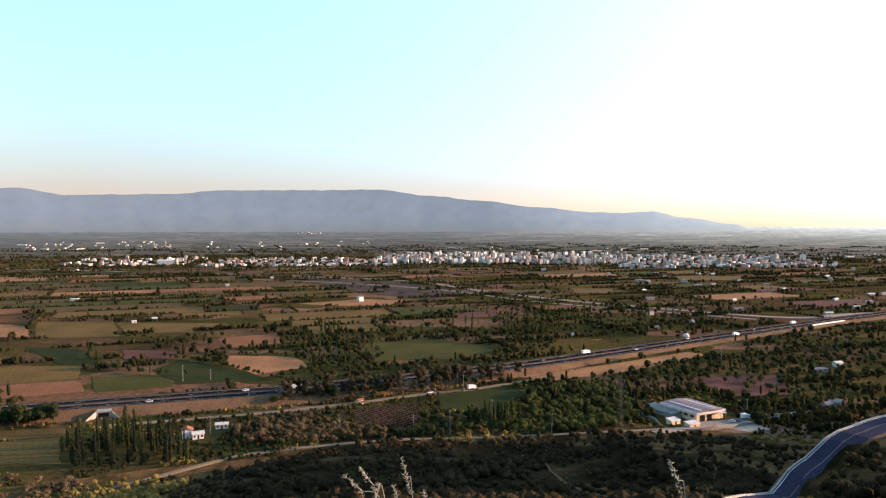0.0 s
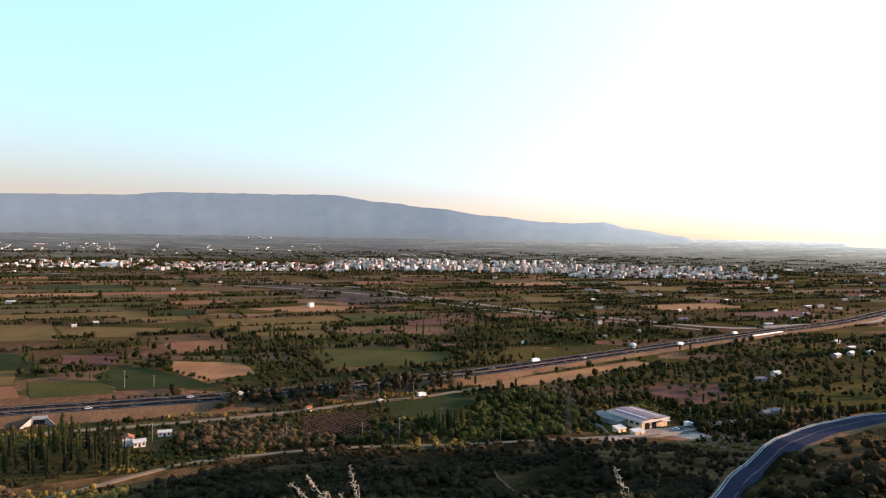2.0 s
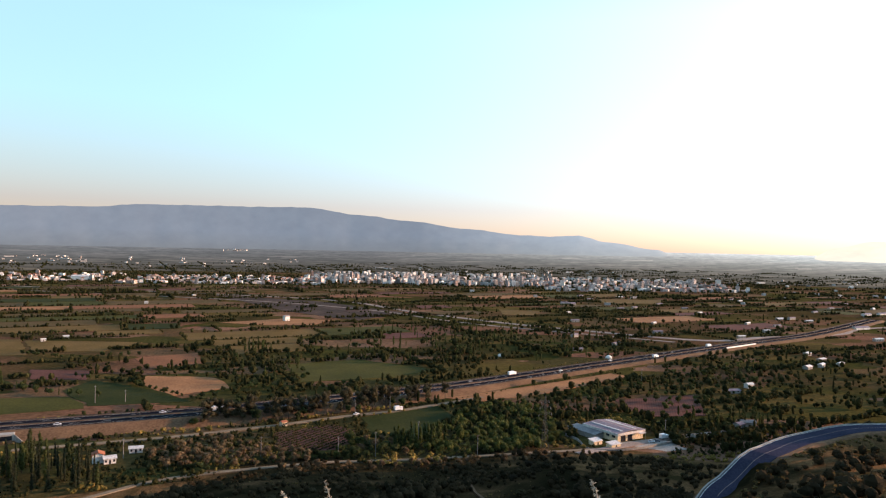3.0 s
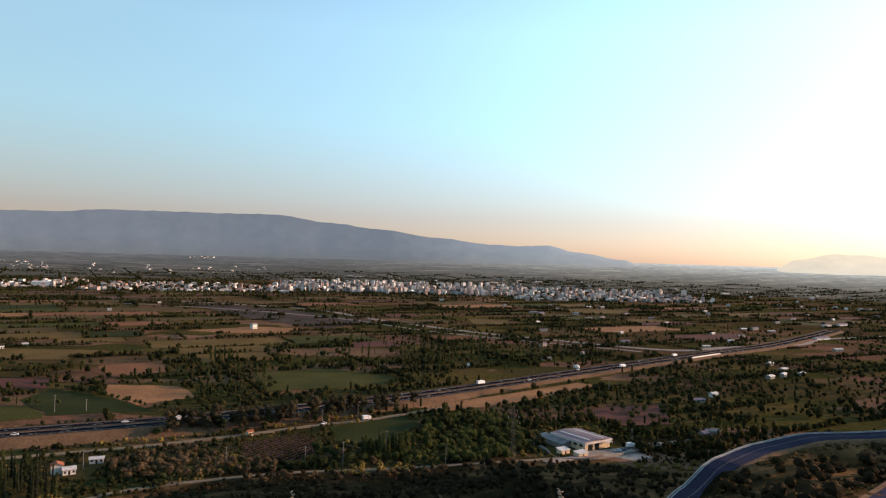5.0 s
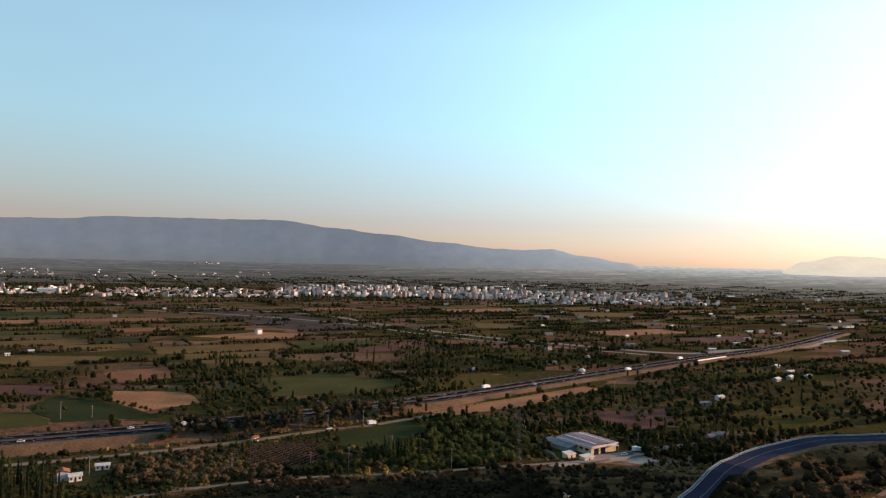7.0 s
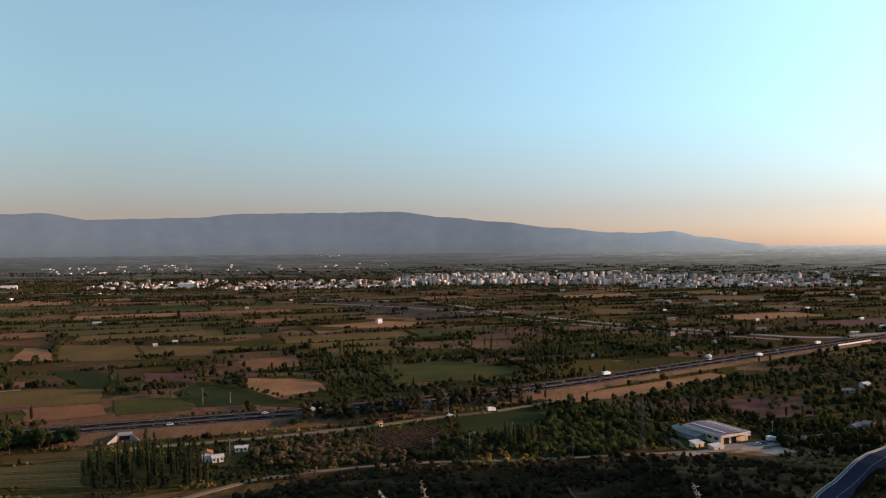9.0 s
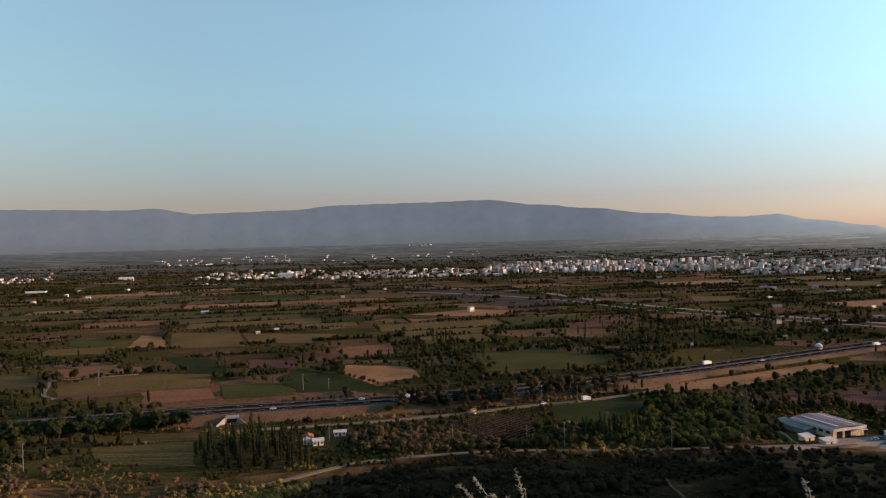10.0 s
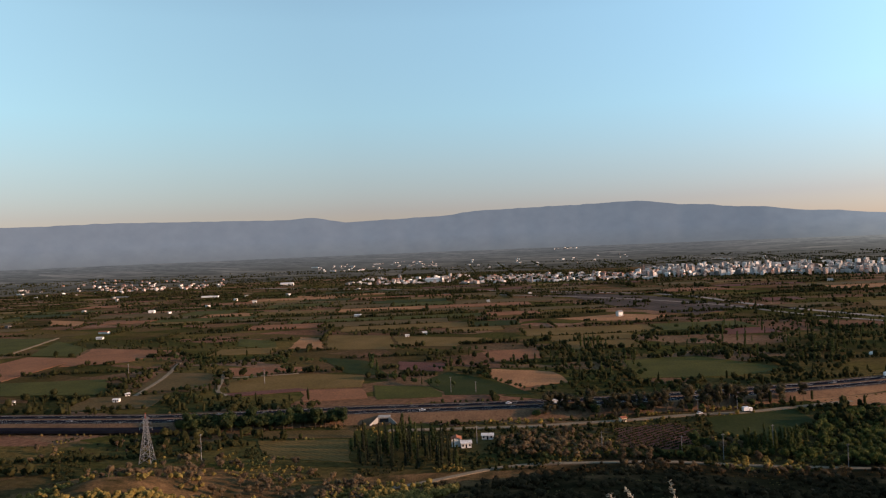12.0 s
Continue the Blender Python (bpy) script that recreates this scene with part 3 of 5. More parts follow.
def inside(p, poly):
    hit = False
    for (x0, y0), (x1, y1) in zip(poly, poly[1:] + poly[:1]):
        if (y0 > p[1]) != (y1 > p[1]) and p[0] < (x1 - x0) * (p[1] - y0) / (y1 - y0) + x0:
            hit = not hit
    return hit


parcels()

# ---------------- trees ----------------
rnd = random.Random(11)


def lumps(bm, c, rad, uneven=0.16):
    """One dense, uneven lump of foliage."""
    for v in bmesh.ops.create_icosphere(bm, subdivisions=1, radius=1.0)["verts"]:
        k = 1 + rnd.uniform(-uneven, uneven)
        v.co = Vector(c) + Vector((v.co.x * rad[0], v.co.y * rad[1], v.co.z * rad[2])) * k


def leafy(name, blobs, count, size, mat):
    """A crown of dense lumps under many leaf clumps round the given (centre, radii)."""
    bm = bmesh.new()
    for c, rad in blobs:
        lumps(bm, c, [0.72 * q for q in rad])
    bm.verts.index_update()
    verts = [v.co.copy() for v in bm.verts]
    faces = [tuple(v.index for v in f.verts) for f in bm.faces]
    bm.free()
    weight = [b[1][0] * b[1][2] for b in blobs]
    for _ in range(count):
        c, rad = rnd.choices(blobs, weight)[0]
        d = Vector((rnd.gauss(0, 1), rnd.gauss(0, 1), rnd.gauss(0, 1))).normalized()
        k = rnd.uniform(0.68, 1.05)
        p = Vector(c) + Vector((d.x * rad[0], d.y * rad[1], d.z * rad[2])) * k
        n = (d + 0.5 * Vector((rnd.gauss(0, 1), rnd.gauss(0, 1), rnd.gauss(0, 1))).normalized()).normalized()
        u = n.orthogonal().normalized()
        u.rotate(Matrix.Rotation(rnd.uniform(0, 6.3), 3, n))
        v = n.cross(u)
        s = size * rnd.uniform(0.6, 1.4)
        i = len(verts)
        verts += [p + u * s + v * s * 0.3, p + v * s * 0.7 - n * s * 0.2, p - u * s * 0.9 - v * s * 0.2, p - v * s * 0.8 - n * s * 0.25]
        faces.append((i, i + 1, i + 2, i + 3))
    return mesh_of(name, verts, faces, (mat,))


def stem(height, radius, limbs, reach):
    bm = bmesh.new()
    rod(bm, (0, 0, -0.6), (0.1, 0, height), radius, radius * 0.5, 7)
    for i in range(limbs):
        a = 6.28 * i / max(limbs, 1) + rnd.uniform(-0.4, 0.4)
        z = height * rnd.uniform(0.55, 0.95)
        rod(bm, (0.05, 0, z), (reach * math.cos(a), reach * math.sin(a), z + reach * rnd.uniform(0.5, 1.0)), radius * 0.45, radius * 0.15, 5)
    me = bpy.data.meshes.new("trunk")
    bm.to_mesh(me)
    bm.free()
    me.materials.append(M_BARK)
    return me


def crown_blobs(kind):
    u = rnd.uniform
    if kind == "broadleaf":
        return [((u(-1.6, 1.6), u(-1.6, 1.6), u(3.2, 6.2)), (u(1.3, 2.2), u(1.3, 2.2), u(1.2, 1.9))) for _ in range(7)]
    if kind == "eucalyptus":
        return [((u(-2.2, 2.2), u(-2.2, 2.2), u(4.0, 11.5)), (u(1.5, 2.4), u(1.5, 2.4), u(1.5, 2.4))) for _ in range(9)]
    if kind == "poplar":
        return [((u(-0.4, 0.4), u(-0.4, 0.4), z), (1.5 - abs(z - 5) * 0.11, 1.5 - abs(z - 5) * 0.11, 1.7)) for z in (2.5, 4.3, 6.2, 8.0, 9.8, 11.6)]
    if kind == "cypress":
        return [((u(-0.15, 0.15), u(-0.15, 0.15), z), (1.0 - z * 0.055, 1.0 - z * 0.055, 1.6)) for z in (1.8, 3.6, 5.5, 7.4, 9.3, 11.0)]
    if kind == "olive":
        return [((u(-1.2, 1.2), u(-1.2, 1.2), u(1.8, 3.6)), (u(1.0, 1.5), u(1.0, 1.5), u(0.8, 1.2))) for _ in range(6)]
    if kind == "fruit":
        return [((u(-0.9, 0.9), u(-0.9, 0.9), u(1.5, 3.2)), (u(1.1, 1.6), u(1.1, 1.6), u(0.9, 1.4))) for _ in range(5)]
    return [((u(-0.8, 0.8), u(-0.8, 0.8), u(0.4, 1.1)), (u(0.6, 1.0), u(0.6, 1.0), u(0.5, 0.9))) for _ in range(4)]


SHAPE = {"broadleaf": (420, 0.32, 4.2, 0.22, 4, 1.6), "eucalyptus": (560, 0.34, 8.5, 0.28, 6, 1.8), "poplar": (400, 0.27, 10.5, 0.18, 0, 1), "cypress": (360, 0.22, 10, 0.15, 0, 1),
         "olive": (320, 0.24, 2.4, 0.25, 4, 1.1), "fruit": (320, 0.26, 2.0, 0.14, 4, 0.9), "bush": (200, 0.17, 0.8, 0.06, 3, 0.5)}
PROTO = {k: [(stem(h, r, l, rc), leafy("crown", crown_blobs(k), n, s, LEAF[k])) for _ in range(4)] for k, (n, s, h, r, l, rc) in SHAPE.items()}
TREE = {"broadleaf": ("broadleaf_tree", "dark green broadleaf tree with a rounded crown"), "eucalyptus": ("eucalyptus_tree", "tall eucalyptus with an olive-brown clumpy crown beside the highway"),
        "poplar": ("poplar_tree", "slender upright green poplar"), "cypress": ("cypress_tree", "narrow dark cypress in a dense stand"),
        "olive": ("olive_tree", "small grey-green olive tree in evening light"), "fruit": ("orchard_tree", "low dark green orchard tree planted in a row"),
        "bush": ("scrub_bush", "low dark evergreen bush on the hillside")}


def plant(kind, x, y, scale=1.0, group=""):
    name, label = TREE[kind]
    stem_mesh, crown_mesh = rnd.choice(PROTO[kind])
    s = scale * (rnd.uniform(0.55, 1.3) if kind in ("cypress", "poplar") else rnd.uniform(0.75, 1.3))
    ob = thing(name, pose(x, y, ground_z(x, y), 0, 0, rnd.uniform(0, 360)) @ Matrix.Diagonal((s * rnd.uniform(0.85, 1.15), s, s * rnd.uniform(0.85, 1.2), 1)), label, "bush" if kind == "bush" else "tree", group)
    part("trunk", stem_mesh, None, ob)
    part("crown", crown_mesh, None, ob)
    return ob


def grove(kinds, poly, count, scale=1.0, group="", rows=None, gap=3.0):
    """Plant a stand: scattered, or in rows of (turn, spacing, between rows)."""
    xs, ys = [p[0] for p in poly], [p[1] for p in poly]
    spots = []
    if rows:
        a, st, bt = radians(rows[0]), rows[1], rows[2]
        cx, cy, n = sum(xs) / len(xs), sum(ys) / len(ys), 60
        for i in range(-n, n):
            for j in range(-n, n):
                u, v = i * st + rnd.uniform(-0.6, 0.6), j * bt + rnd.uniform(-0.4, 0.4)
                p = (cx + u * math.cos(a) - v * math.sin(a), cy + u * math.sin(a) + v * math.cos(a))
                if inside(p, poly) and rnd.random() < 0.93:
                    spots.append(p)
        rnd.shuffle(spots)
    else:
        tries = 0
        while len(spots) < count and tries < count * 40:
            tries += 1
            p = (rnd.uniform(min(xs), max(xs)), rnd.uniform(min(ys), max(ys)))
            if inside(p, poly) and all((p[0] - q[0]) ** 2 + (p[1] - q[1]) ** 2 > gap * gap for q in spots):
                spots.append(p)
    for p in spots[:count]:
        plant(rnd.choice(kinds), *p, scale, group)


def line_of(kinds, points, step, jitter, scale=1.0, group=""):
    for q in spline([(x, y, 0) for x, y in points], step):
        if rnd.random() < 0.9:
            plant(rnd.choice(kinds), q.x + rnd.uniform(-jitter, jitter), q.y + rnd.uniform(-jitter, jitter), scale, group)


grove(("cypress", "cypress", "cypress", "poplar"), [(-206, 376), (-186, 408), (-150, 392), (-128, 352), (-182, 346)], 72, 1.08, "stand by the white house", gap=2.2)
grove(("olive",), [(-126, 411), (-94, 443), (-41, 414), (-28, 390), (-68, 382), (-105, 382)], 95, 1.0, "olive grove at the hill foot", gap=4)
grove(("fruit",), [(36, 440), (62, 498), (92, 533), (135, 514), (120, 432), (97, 402), (30, 402)], 190, 1.25, "orchard beside the factory", rows=(35, 5.2, 6.5))
grove(("olive", "fruit", "broadleaf"), [(-8, 436), (30, 438), (28, 402), (-20, 396)], 45, 1.0, "trees along the track", gap=4)
grove(("poplar",), [(12, 413), (44, 413), (54, 440), (20, 437)], 26, 0.85, "young poplars", gap=3)
grove(("broadleaf",), [(-346, 394), (-240, 435), (-234, 424), (-338, 384)], 100, 1.4, "wood below the highway", gap=3.2)
line_of(("eucalyptus",), [(-106, 480), (-20, 515), (58, 555)], 6.0, 2.0, 1.2, "trees along the highway")
line_of(("eucalyptus", "broadleaf"), [(-112, 472), (-30, 503), (45, 540)], 7, 2.5, 0.9, "trees along the highway")
grove(("broadleaf", "fruit", "fruit"), [(151, 590), (440, 760), (300, 500), (234, 480), (200, 494), (190, 545), (140, 520)], 170, 0.85, "trees in the eastern groves", gap=4.5)
grove(("broadleaf", "poplar"), [(200, 470), (300, 500), (290, 452), (215, 462)], 22, 0.8, "trees round the small huts", gap=5)
grove(("poplar", "poplar", "broadleaf"), [(-53, 1000), (178, 1000), (360, 880), (279, 760), (63, 690), (-38, 760)], 130, 0.9, "poplars in the middle of the valley", gap=8)
grove(("poplar",), [(-150, 800), (-125, 815), (-105, 800), (-128, 785)], 16, 0.85, "golden poplars in the valley", gap=3)
grove(("broadleaf", "poplar", "broadleaf"), [(-166, 729), (-91, 786), (-40, 640), (-95, 575)], 42, 0.8, "trees in the middle of the valley", gap=6)
line_of(("broadleaf",), [(-362, 770), (-300, 745), (-242, 760)], 7, 4, 0.8, "hedgerow trees")
line_of(("broadleaf", "broadleaf", "poplar"), [(-345, 690), (-300, 610), (-255, 575), (-205, 560)], 7, 3, 0.8, "hedgerow trees")
line_of(("broadleaf",), [(-252, 640), (-205, 618), (-150, 566), (-120, 545)], 7, 2, 0.6, "hedgerow trees")
line_of(("broadleaf",), [(-430, 650), (-400, 590), (-440, 500), (-395, 470)], 7, 2, 0.7, "hedgerow trees")
line_of(("broadleaf",), [(-620, 640), (-560, 655), (-470, 670), (-380, 660)], 7, 4, 0.8, "hedgerow trees")
grove(("broadleaf",), [(-150, 570), (-100, 600), (0, 620), (40, 610), (-20, 560), (-110, 520)], 24, 0.75, "trees north of the highway", gap=5)
grove(("olive",), [(-330, 300), (-280, 345), (-225, 345), (-190, 330), (-200, 285), (-290, 262)], 85, 0.95, "sunny olive grove on the slope", gap=3.0)
grove(("olive",), [(-190, 325), (-160, 320), (-150, 280), (-130, 262), (-195, 262)], 60, 0.95, "sunny olive grove on the slope", gap=2.8)
grove(("olive", "olive", "bush"), [(-45, 374), (40, 388), (100, 394), (100, 382), (40, 372), (-40, 362)], 60, 0.85, "olives along the track", gap=3.2)
grove(("bush", "olive"), [(-440, 330), (-330, 368), (-280, 350), (-380, 300)], 40, 0.8, "scrub below the highway", gap=5)

# ---- far trees, too many to count ----
FAR_RNG = np.random.RandomState(5)


def clump_template(n, tall, fine):
    """Points and faces of one unit-wide clump: two or three dense lumps under loose leaf tufts."""
    bm = bmesh.new()
    lobes = [((0, 0, 0.46 * tall), (0.38, 0.38, 0.42 * tall))]
    for _ in range(2 if fine else 0):
        a, k = rnd.uniform(0, 6.3), rnd.uniform(0.12, 0.24)
        lobes.append(((k * math.cos(a), k * math.sin(a), rnd.uniform(0.3, 0.6) * tall), (0.27, 0.27, 0.27 * tall)))
    for c, rad in lobes:
        lumps(bm, c, rad, 0.2 if fine else 0.3)
    bm.verts.index_update()
    v = [np.array(q.co) for q in bm.verts]
    f = [[q.index for q in p.verts] for p in bm.faces]
    bm.free()
    for _ in range(n):
        d = FAR_RNG.normal(size=3)
        d /= np.linalg.norm(d)
        o, rad = lobes[FAR_RNG.randint(len(lobes))]
        c = d * np.array(rad) * FAR_RNG.uniform(0.9, 1.25) + np.array(o)
        nrm = d + 0.42 * FAR_RNG.normal(size=3)
        u = np.cross(nrm, FAR_RNG.normal(size=3))
        u /= np.linalg.norm(u)
        w = np.cross(nrm, u)
        w /= np.linalg.norm(w)
        s = (0.095 if fine else 0.13) * FAR_RNG.uniform(0.7, 1.3)
        k = len(v)
        v += [c + u * s, c + w * s, c - u * s, c - w * s]
        f.append([k, k + 1, k + 2, k + 3])
    return np.array(v), f


def stuff_trees(name, spots, mat, label, tall=1.1, n=16, category="trees", fine=False):
    """spots: x, y, width in metres."""
    templates = [clump_template(n, tall, fine) for _ in range(8)]
    allv, faces, base = [], [], 0
    for i, (x, y, w) in enumerate(spots):
        a = FAR_RNG.uniform(0, 6.28)
        c, s = math.cos(a), math.sin(a)
        pts, fs = templates[i % 8]
        t = pts * w * np.array((1, FAR_RNG.uniform(0.8, 1.2), FAR_RNG.uniform(0.75, 1.25)))
        allv.append(np.stack([t[:, 0] * c - t[:, 1] * s + x, t[:, 0] * s + t[:, 1] * c + y, t[:, 2] + ground_z(x, y)], -1))
        faces += [[k + base for k in f] for f in fs]
        base += len(pts)
    me = bpy.data.meshes.new(name)
    me.from_pydata(np.concatenate(allv).tolist(), [], faces)
    me.materials.append(mat)
    tagged(new(name, me), label, category, kind="stuff")


def island_leaf(name, dark, light, leaf=True):
    m, n, l, b = material(name, 0.9, 0, 0.02)
    g = n.new("ShaderNodeNewGeometry")
    col = ramp(n, l, g.outputs["Random Per Island"], ((0.0, dark), (1.0, light)))
    col = mixed(n, l, col, ramp(n, l, grain(n, l, 0.02, 4), ((0.3, (0.6, 0.62, 0.6)), (0.7, (1.3, 1.2, 1.1)))), 0.9, "MULTIPLY")
    l.new(col, b.inputs["Base Color"])
    return thin_leaf(m, 0.35) if leaf else m


M_FARLEAF = island_leaf("distant_foliage", (0.016, 0.019, 0.008), (0.043, 0.043, 0.018))
M_SCRUB = island_leaf("distant_scrub", (0.019, 0.017, 0.010), (0.054, 0.039, 0.022))
M_GOLD = island_leaf("golden_scrub_leaf", (0.090, 0.075, 0.024), (0.222, 0.166, 0.054))
M_DRY = island_leaf("dry_grass", (0.07, 0.055, 0.025), (0.15, 0.11, 0.05))
HW2 = [(q.x, q.y) for q in HW[::4]]


KEEP_OFF = ((158, 446, 27), (160, 420, 26), (-142, 398, 13), (-131, 416, 9), (-208, 436, 13), (308, 578, 10), (336, 600, 8), (258, 464, 10), (990, 1318, 30), (1030, 1340, 34), (790, 1075, 28))


HEATH = [(-358, 1650), (-107, 1500), (60, 1270), (-21, 1130), (-146, 1267)]
FIELD_BOUNDS = [(min(p[0] for p in f), max(p[0] for p in f), min(p[1] for p in f), max(p[1] for p in f), f) for f in FIELDS]


def in_field(x, y):
    if noise.noise((x * 0.02, y * 0.05, 21)) > 0.05 and inside((x, y), HEATH):
        return False
    return any(x0 < x < x1 and y0 < y < y1 and inside((x, y), f) for x0, x1, y0, y1, f in FIELD_BOUNDS)


def clear_of(x, y, margin=26):
    if any((x - a) ** 2 + (y - b) ** 2 < c * c for a, b, c in KEEP_OFF):
        return False
    if in_field(x, y):
        return False
    return all((x - a) ** 2 + (y - b) ** 2 > margin * margin for a, b in HW2)


def valley_trees():
    spots, poplars = [], []

    def stand(x, y, w):
        r, az = math.hypot(x, y), math.degrees(math.atan2(x, y))
        if -57 < az < 45 and 455 < r < 3700 and (r > 1000 or ground_z(x, y) < 1) and clear_of(x, y):
            spots.append((x, y, w))
    # hedges round the parcels
    for (x0, y0), (x1, y1) in HEDGES:
        run, w0 = math.hypot(x1 - x0, y1 - y0), rnd.uniform(2.4, 6.0)
        start, stop = rnd.uniform(0, 0.3), rnd.uniform(0.7, 1.0)
        for i in range(int(run / (w0 * 0.75))):
            k = i * w0 * 0.75 / run
            if start < k < stop:
                stand(x0 + (x1 - x0) * k + rnd.uniform(-1.5, 1.5), y0 + (y1 - y0) * k + rnd.uniform(-4.5, 1.5), w0 * rnd.uniform(0.6, 1.35))
    # longer hedgerows
    ct, st = math.cos(radians(21)), math.sin(radians(21))
    for direction in (0, 1, 1):
        o = -2600.0
        while o < 3400:
            o += rnd.uniform(60, 120) * (1.0 if direction else 1.7)
            u = -2600.0
            while u < 3400:
                run = rnd.uniform(60, 260)
                if rnd.random() < 0.5:
                    w0 = rnd.uniform(3.0, 6.5)
                    step = w0 * 0.75
                    for i in range(int(run / step)):
                        a, b = (u + i * step, o + rnd.uniform(-2, 2)) if direction else (o + rnd.uniform(-2, 2), u + i * step)
                        x, y = a * ct - b * st, a * st + b * ct
                        if rnd.random() < (0.9 if y < 1800 else 0.55):
                            stand(x, y, w0 * rnd.uniform(0.6, 1.35) * (1.0 if y < 1500 else 1.2))
                u += run * rnd.uniform(1.05, 1.5)
    # orchards and loose trees
    for _ in range(21000):
        az, r = rnd.uniform(-57, 45), 400 * 9.0 ** rnd.random()
        x, y = r * math.sin(radians(az)), r * math.cos(radians(az))
        d = noise.noise((x * 0.005, y * 0.005, 2)) + 0.5 * noise.noise((x * 0.016, y * 0.016, 8))
        if d > (-0.3 if az > 4 and 480 < r < 1500 else 0.12 if az < -8 and r < 1500 else 0.0):
            if rnd.random() < 0.08 and 455 < r < 2400 and clear_of(x, y):
                poplars.append((x, y, rnd.uniform(2.0, 3.2)))
            else:
                stand(x, y, (rnd.uniform(2.2, 5.0) if rnd.random() < 0.85 else rnd.uniform(5, 8.5)) * (1.0 if r < 1500 else 1.25))
    # garden and street trees of the town
    for _ in range(1500):
        x, y = rnd.uniform(-1100, 1150), rnd.uniform(1990, 2700)
        stand(x, y, rnd.uniform(4, 9))
    near = [q for q in spots if q[1] < 900 and math.hypot(q[0], q[1]) < 950]
    far = [q for q in spots if not (q[1] < 900 and math.hypot(q[0], q[1]) < 950)]
    stuff_trees("valley_trees", near, M_FARLEAF, "green trees and hedges between the nearer fields", 1.05, 36, fine=True)
    stuff_trees("distant_trees", far, M_FARLEAF, "countless green trees and hedgerows across the valley", 1.0, 7)
    stuff_trees("valley_poplars", poplars, M_FARLEAF, "slender poplars dotted over the valley", 3.6, 12)


valley_trees()


def vine_rows():
    """Low vines in rows on the plot beside the service road."""
    plot, spots = [(-62, 454), (-24, 475), (-8, 459), (-12, 420), (-44, 408)], []
    a = radians(55)
    for i in range(-20, 20):
        for j in range(-40, 40):
            u, v = j * 1.5 + rnd.uniform(-0.3, 0.3), i * 3.6 + rnd.uniform(-0.3, 0.3)
            p = (-32 + u * math.cos(a) - v * math.sin(a), 442 + u * math.sin(a) + v * math.cos(a))
            if inside(p, plot):
                spots.append((*p, rnd.uniform(1.1, 2.0)))
    stuff_trees("vine_rows", spots, M_FARLEAF, "low green vines in rows on brown earth", 0.8, 8, "vines")


vine_rows()


def near_scrub():
    """Low growth between the groves below the hill."""
    green, gold = [], []
    keep_off = ((158, 440, 34), (-140, 400, 14), (-131, 416, 9), (-206, 436, 14))
    for _ in range(9000):
        az, r = rnd.uniform(-50, 34), rnd.uniform(372, 540)
        x, y = r * math.sin(radians(az)), r * math.cos(radians(az))
        if ground_z(x, y) > 1 or not clear_of(x, y, 25) or any((x - a) ** 2 + (y - b) ** 2 < c * c for a, b, c in keep_off):
            continue
        if any((x - a) ** 2 + (y - b) ** 2 < 25 for a, b in SERVICE):
            continue
        if az < -22 and noise.noise((x * 0.03, y * 0.03, 31)) > 0.0:
            continue
        w = rnd.uniform(0.9, 2.2) if az < -22 or rnd.random() < 0.7 else rnd.uniform(2.2, 4.0)
        (gold if noise.noise((x * 0.02, y * 0.02, 12)) > 0.05 else green).append((x, y, w))
    stuff_trees("roadside_scrub", green, M_FARLEAF, "low green scrub between the groves", 0.9, 14, "scrub")
    stuff_trees("dry_scrub", gold, M_GOLD, "dry golden scrub between the groves", 0.8, 14, "scrub")


SERVICE = [(q.x, q.y) for q in spline([(-200, 420, 0), (-83, 463, 0), (-18, 497, 0), (50, 533, 0), (90, 560, 0)], 4)]
near_scrub()


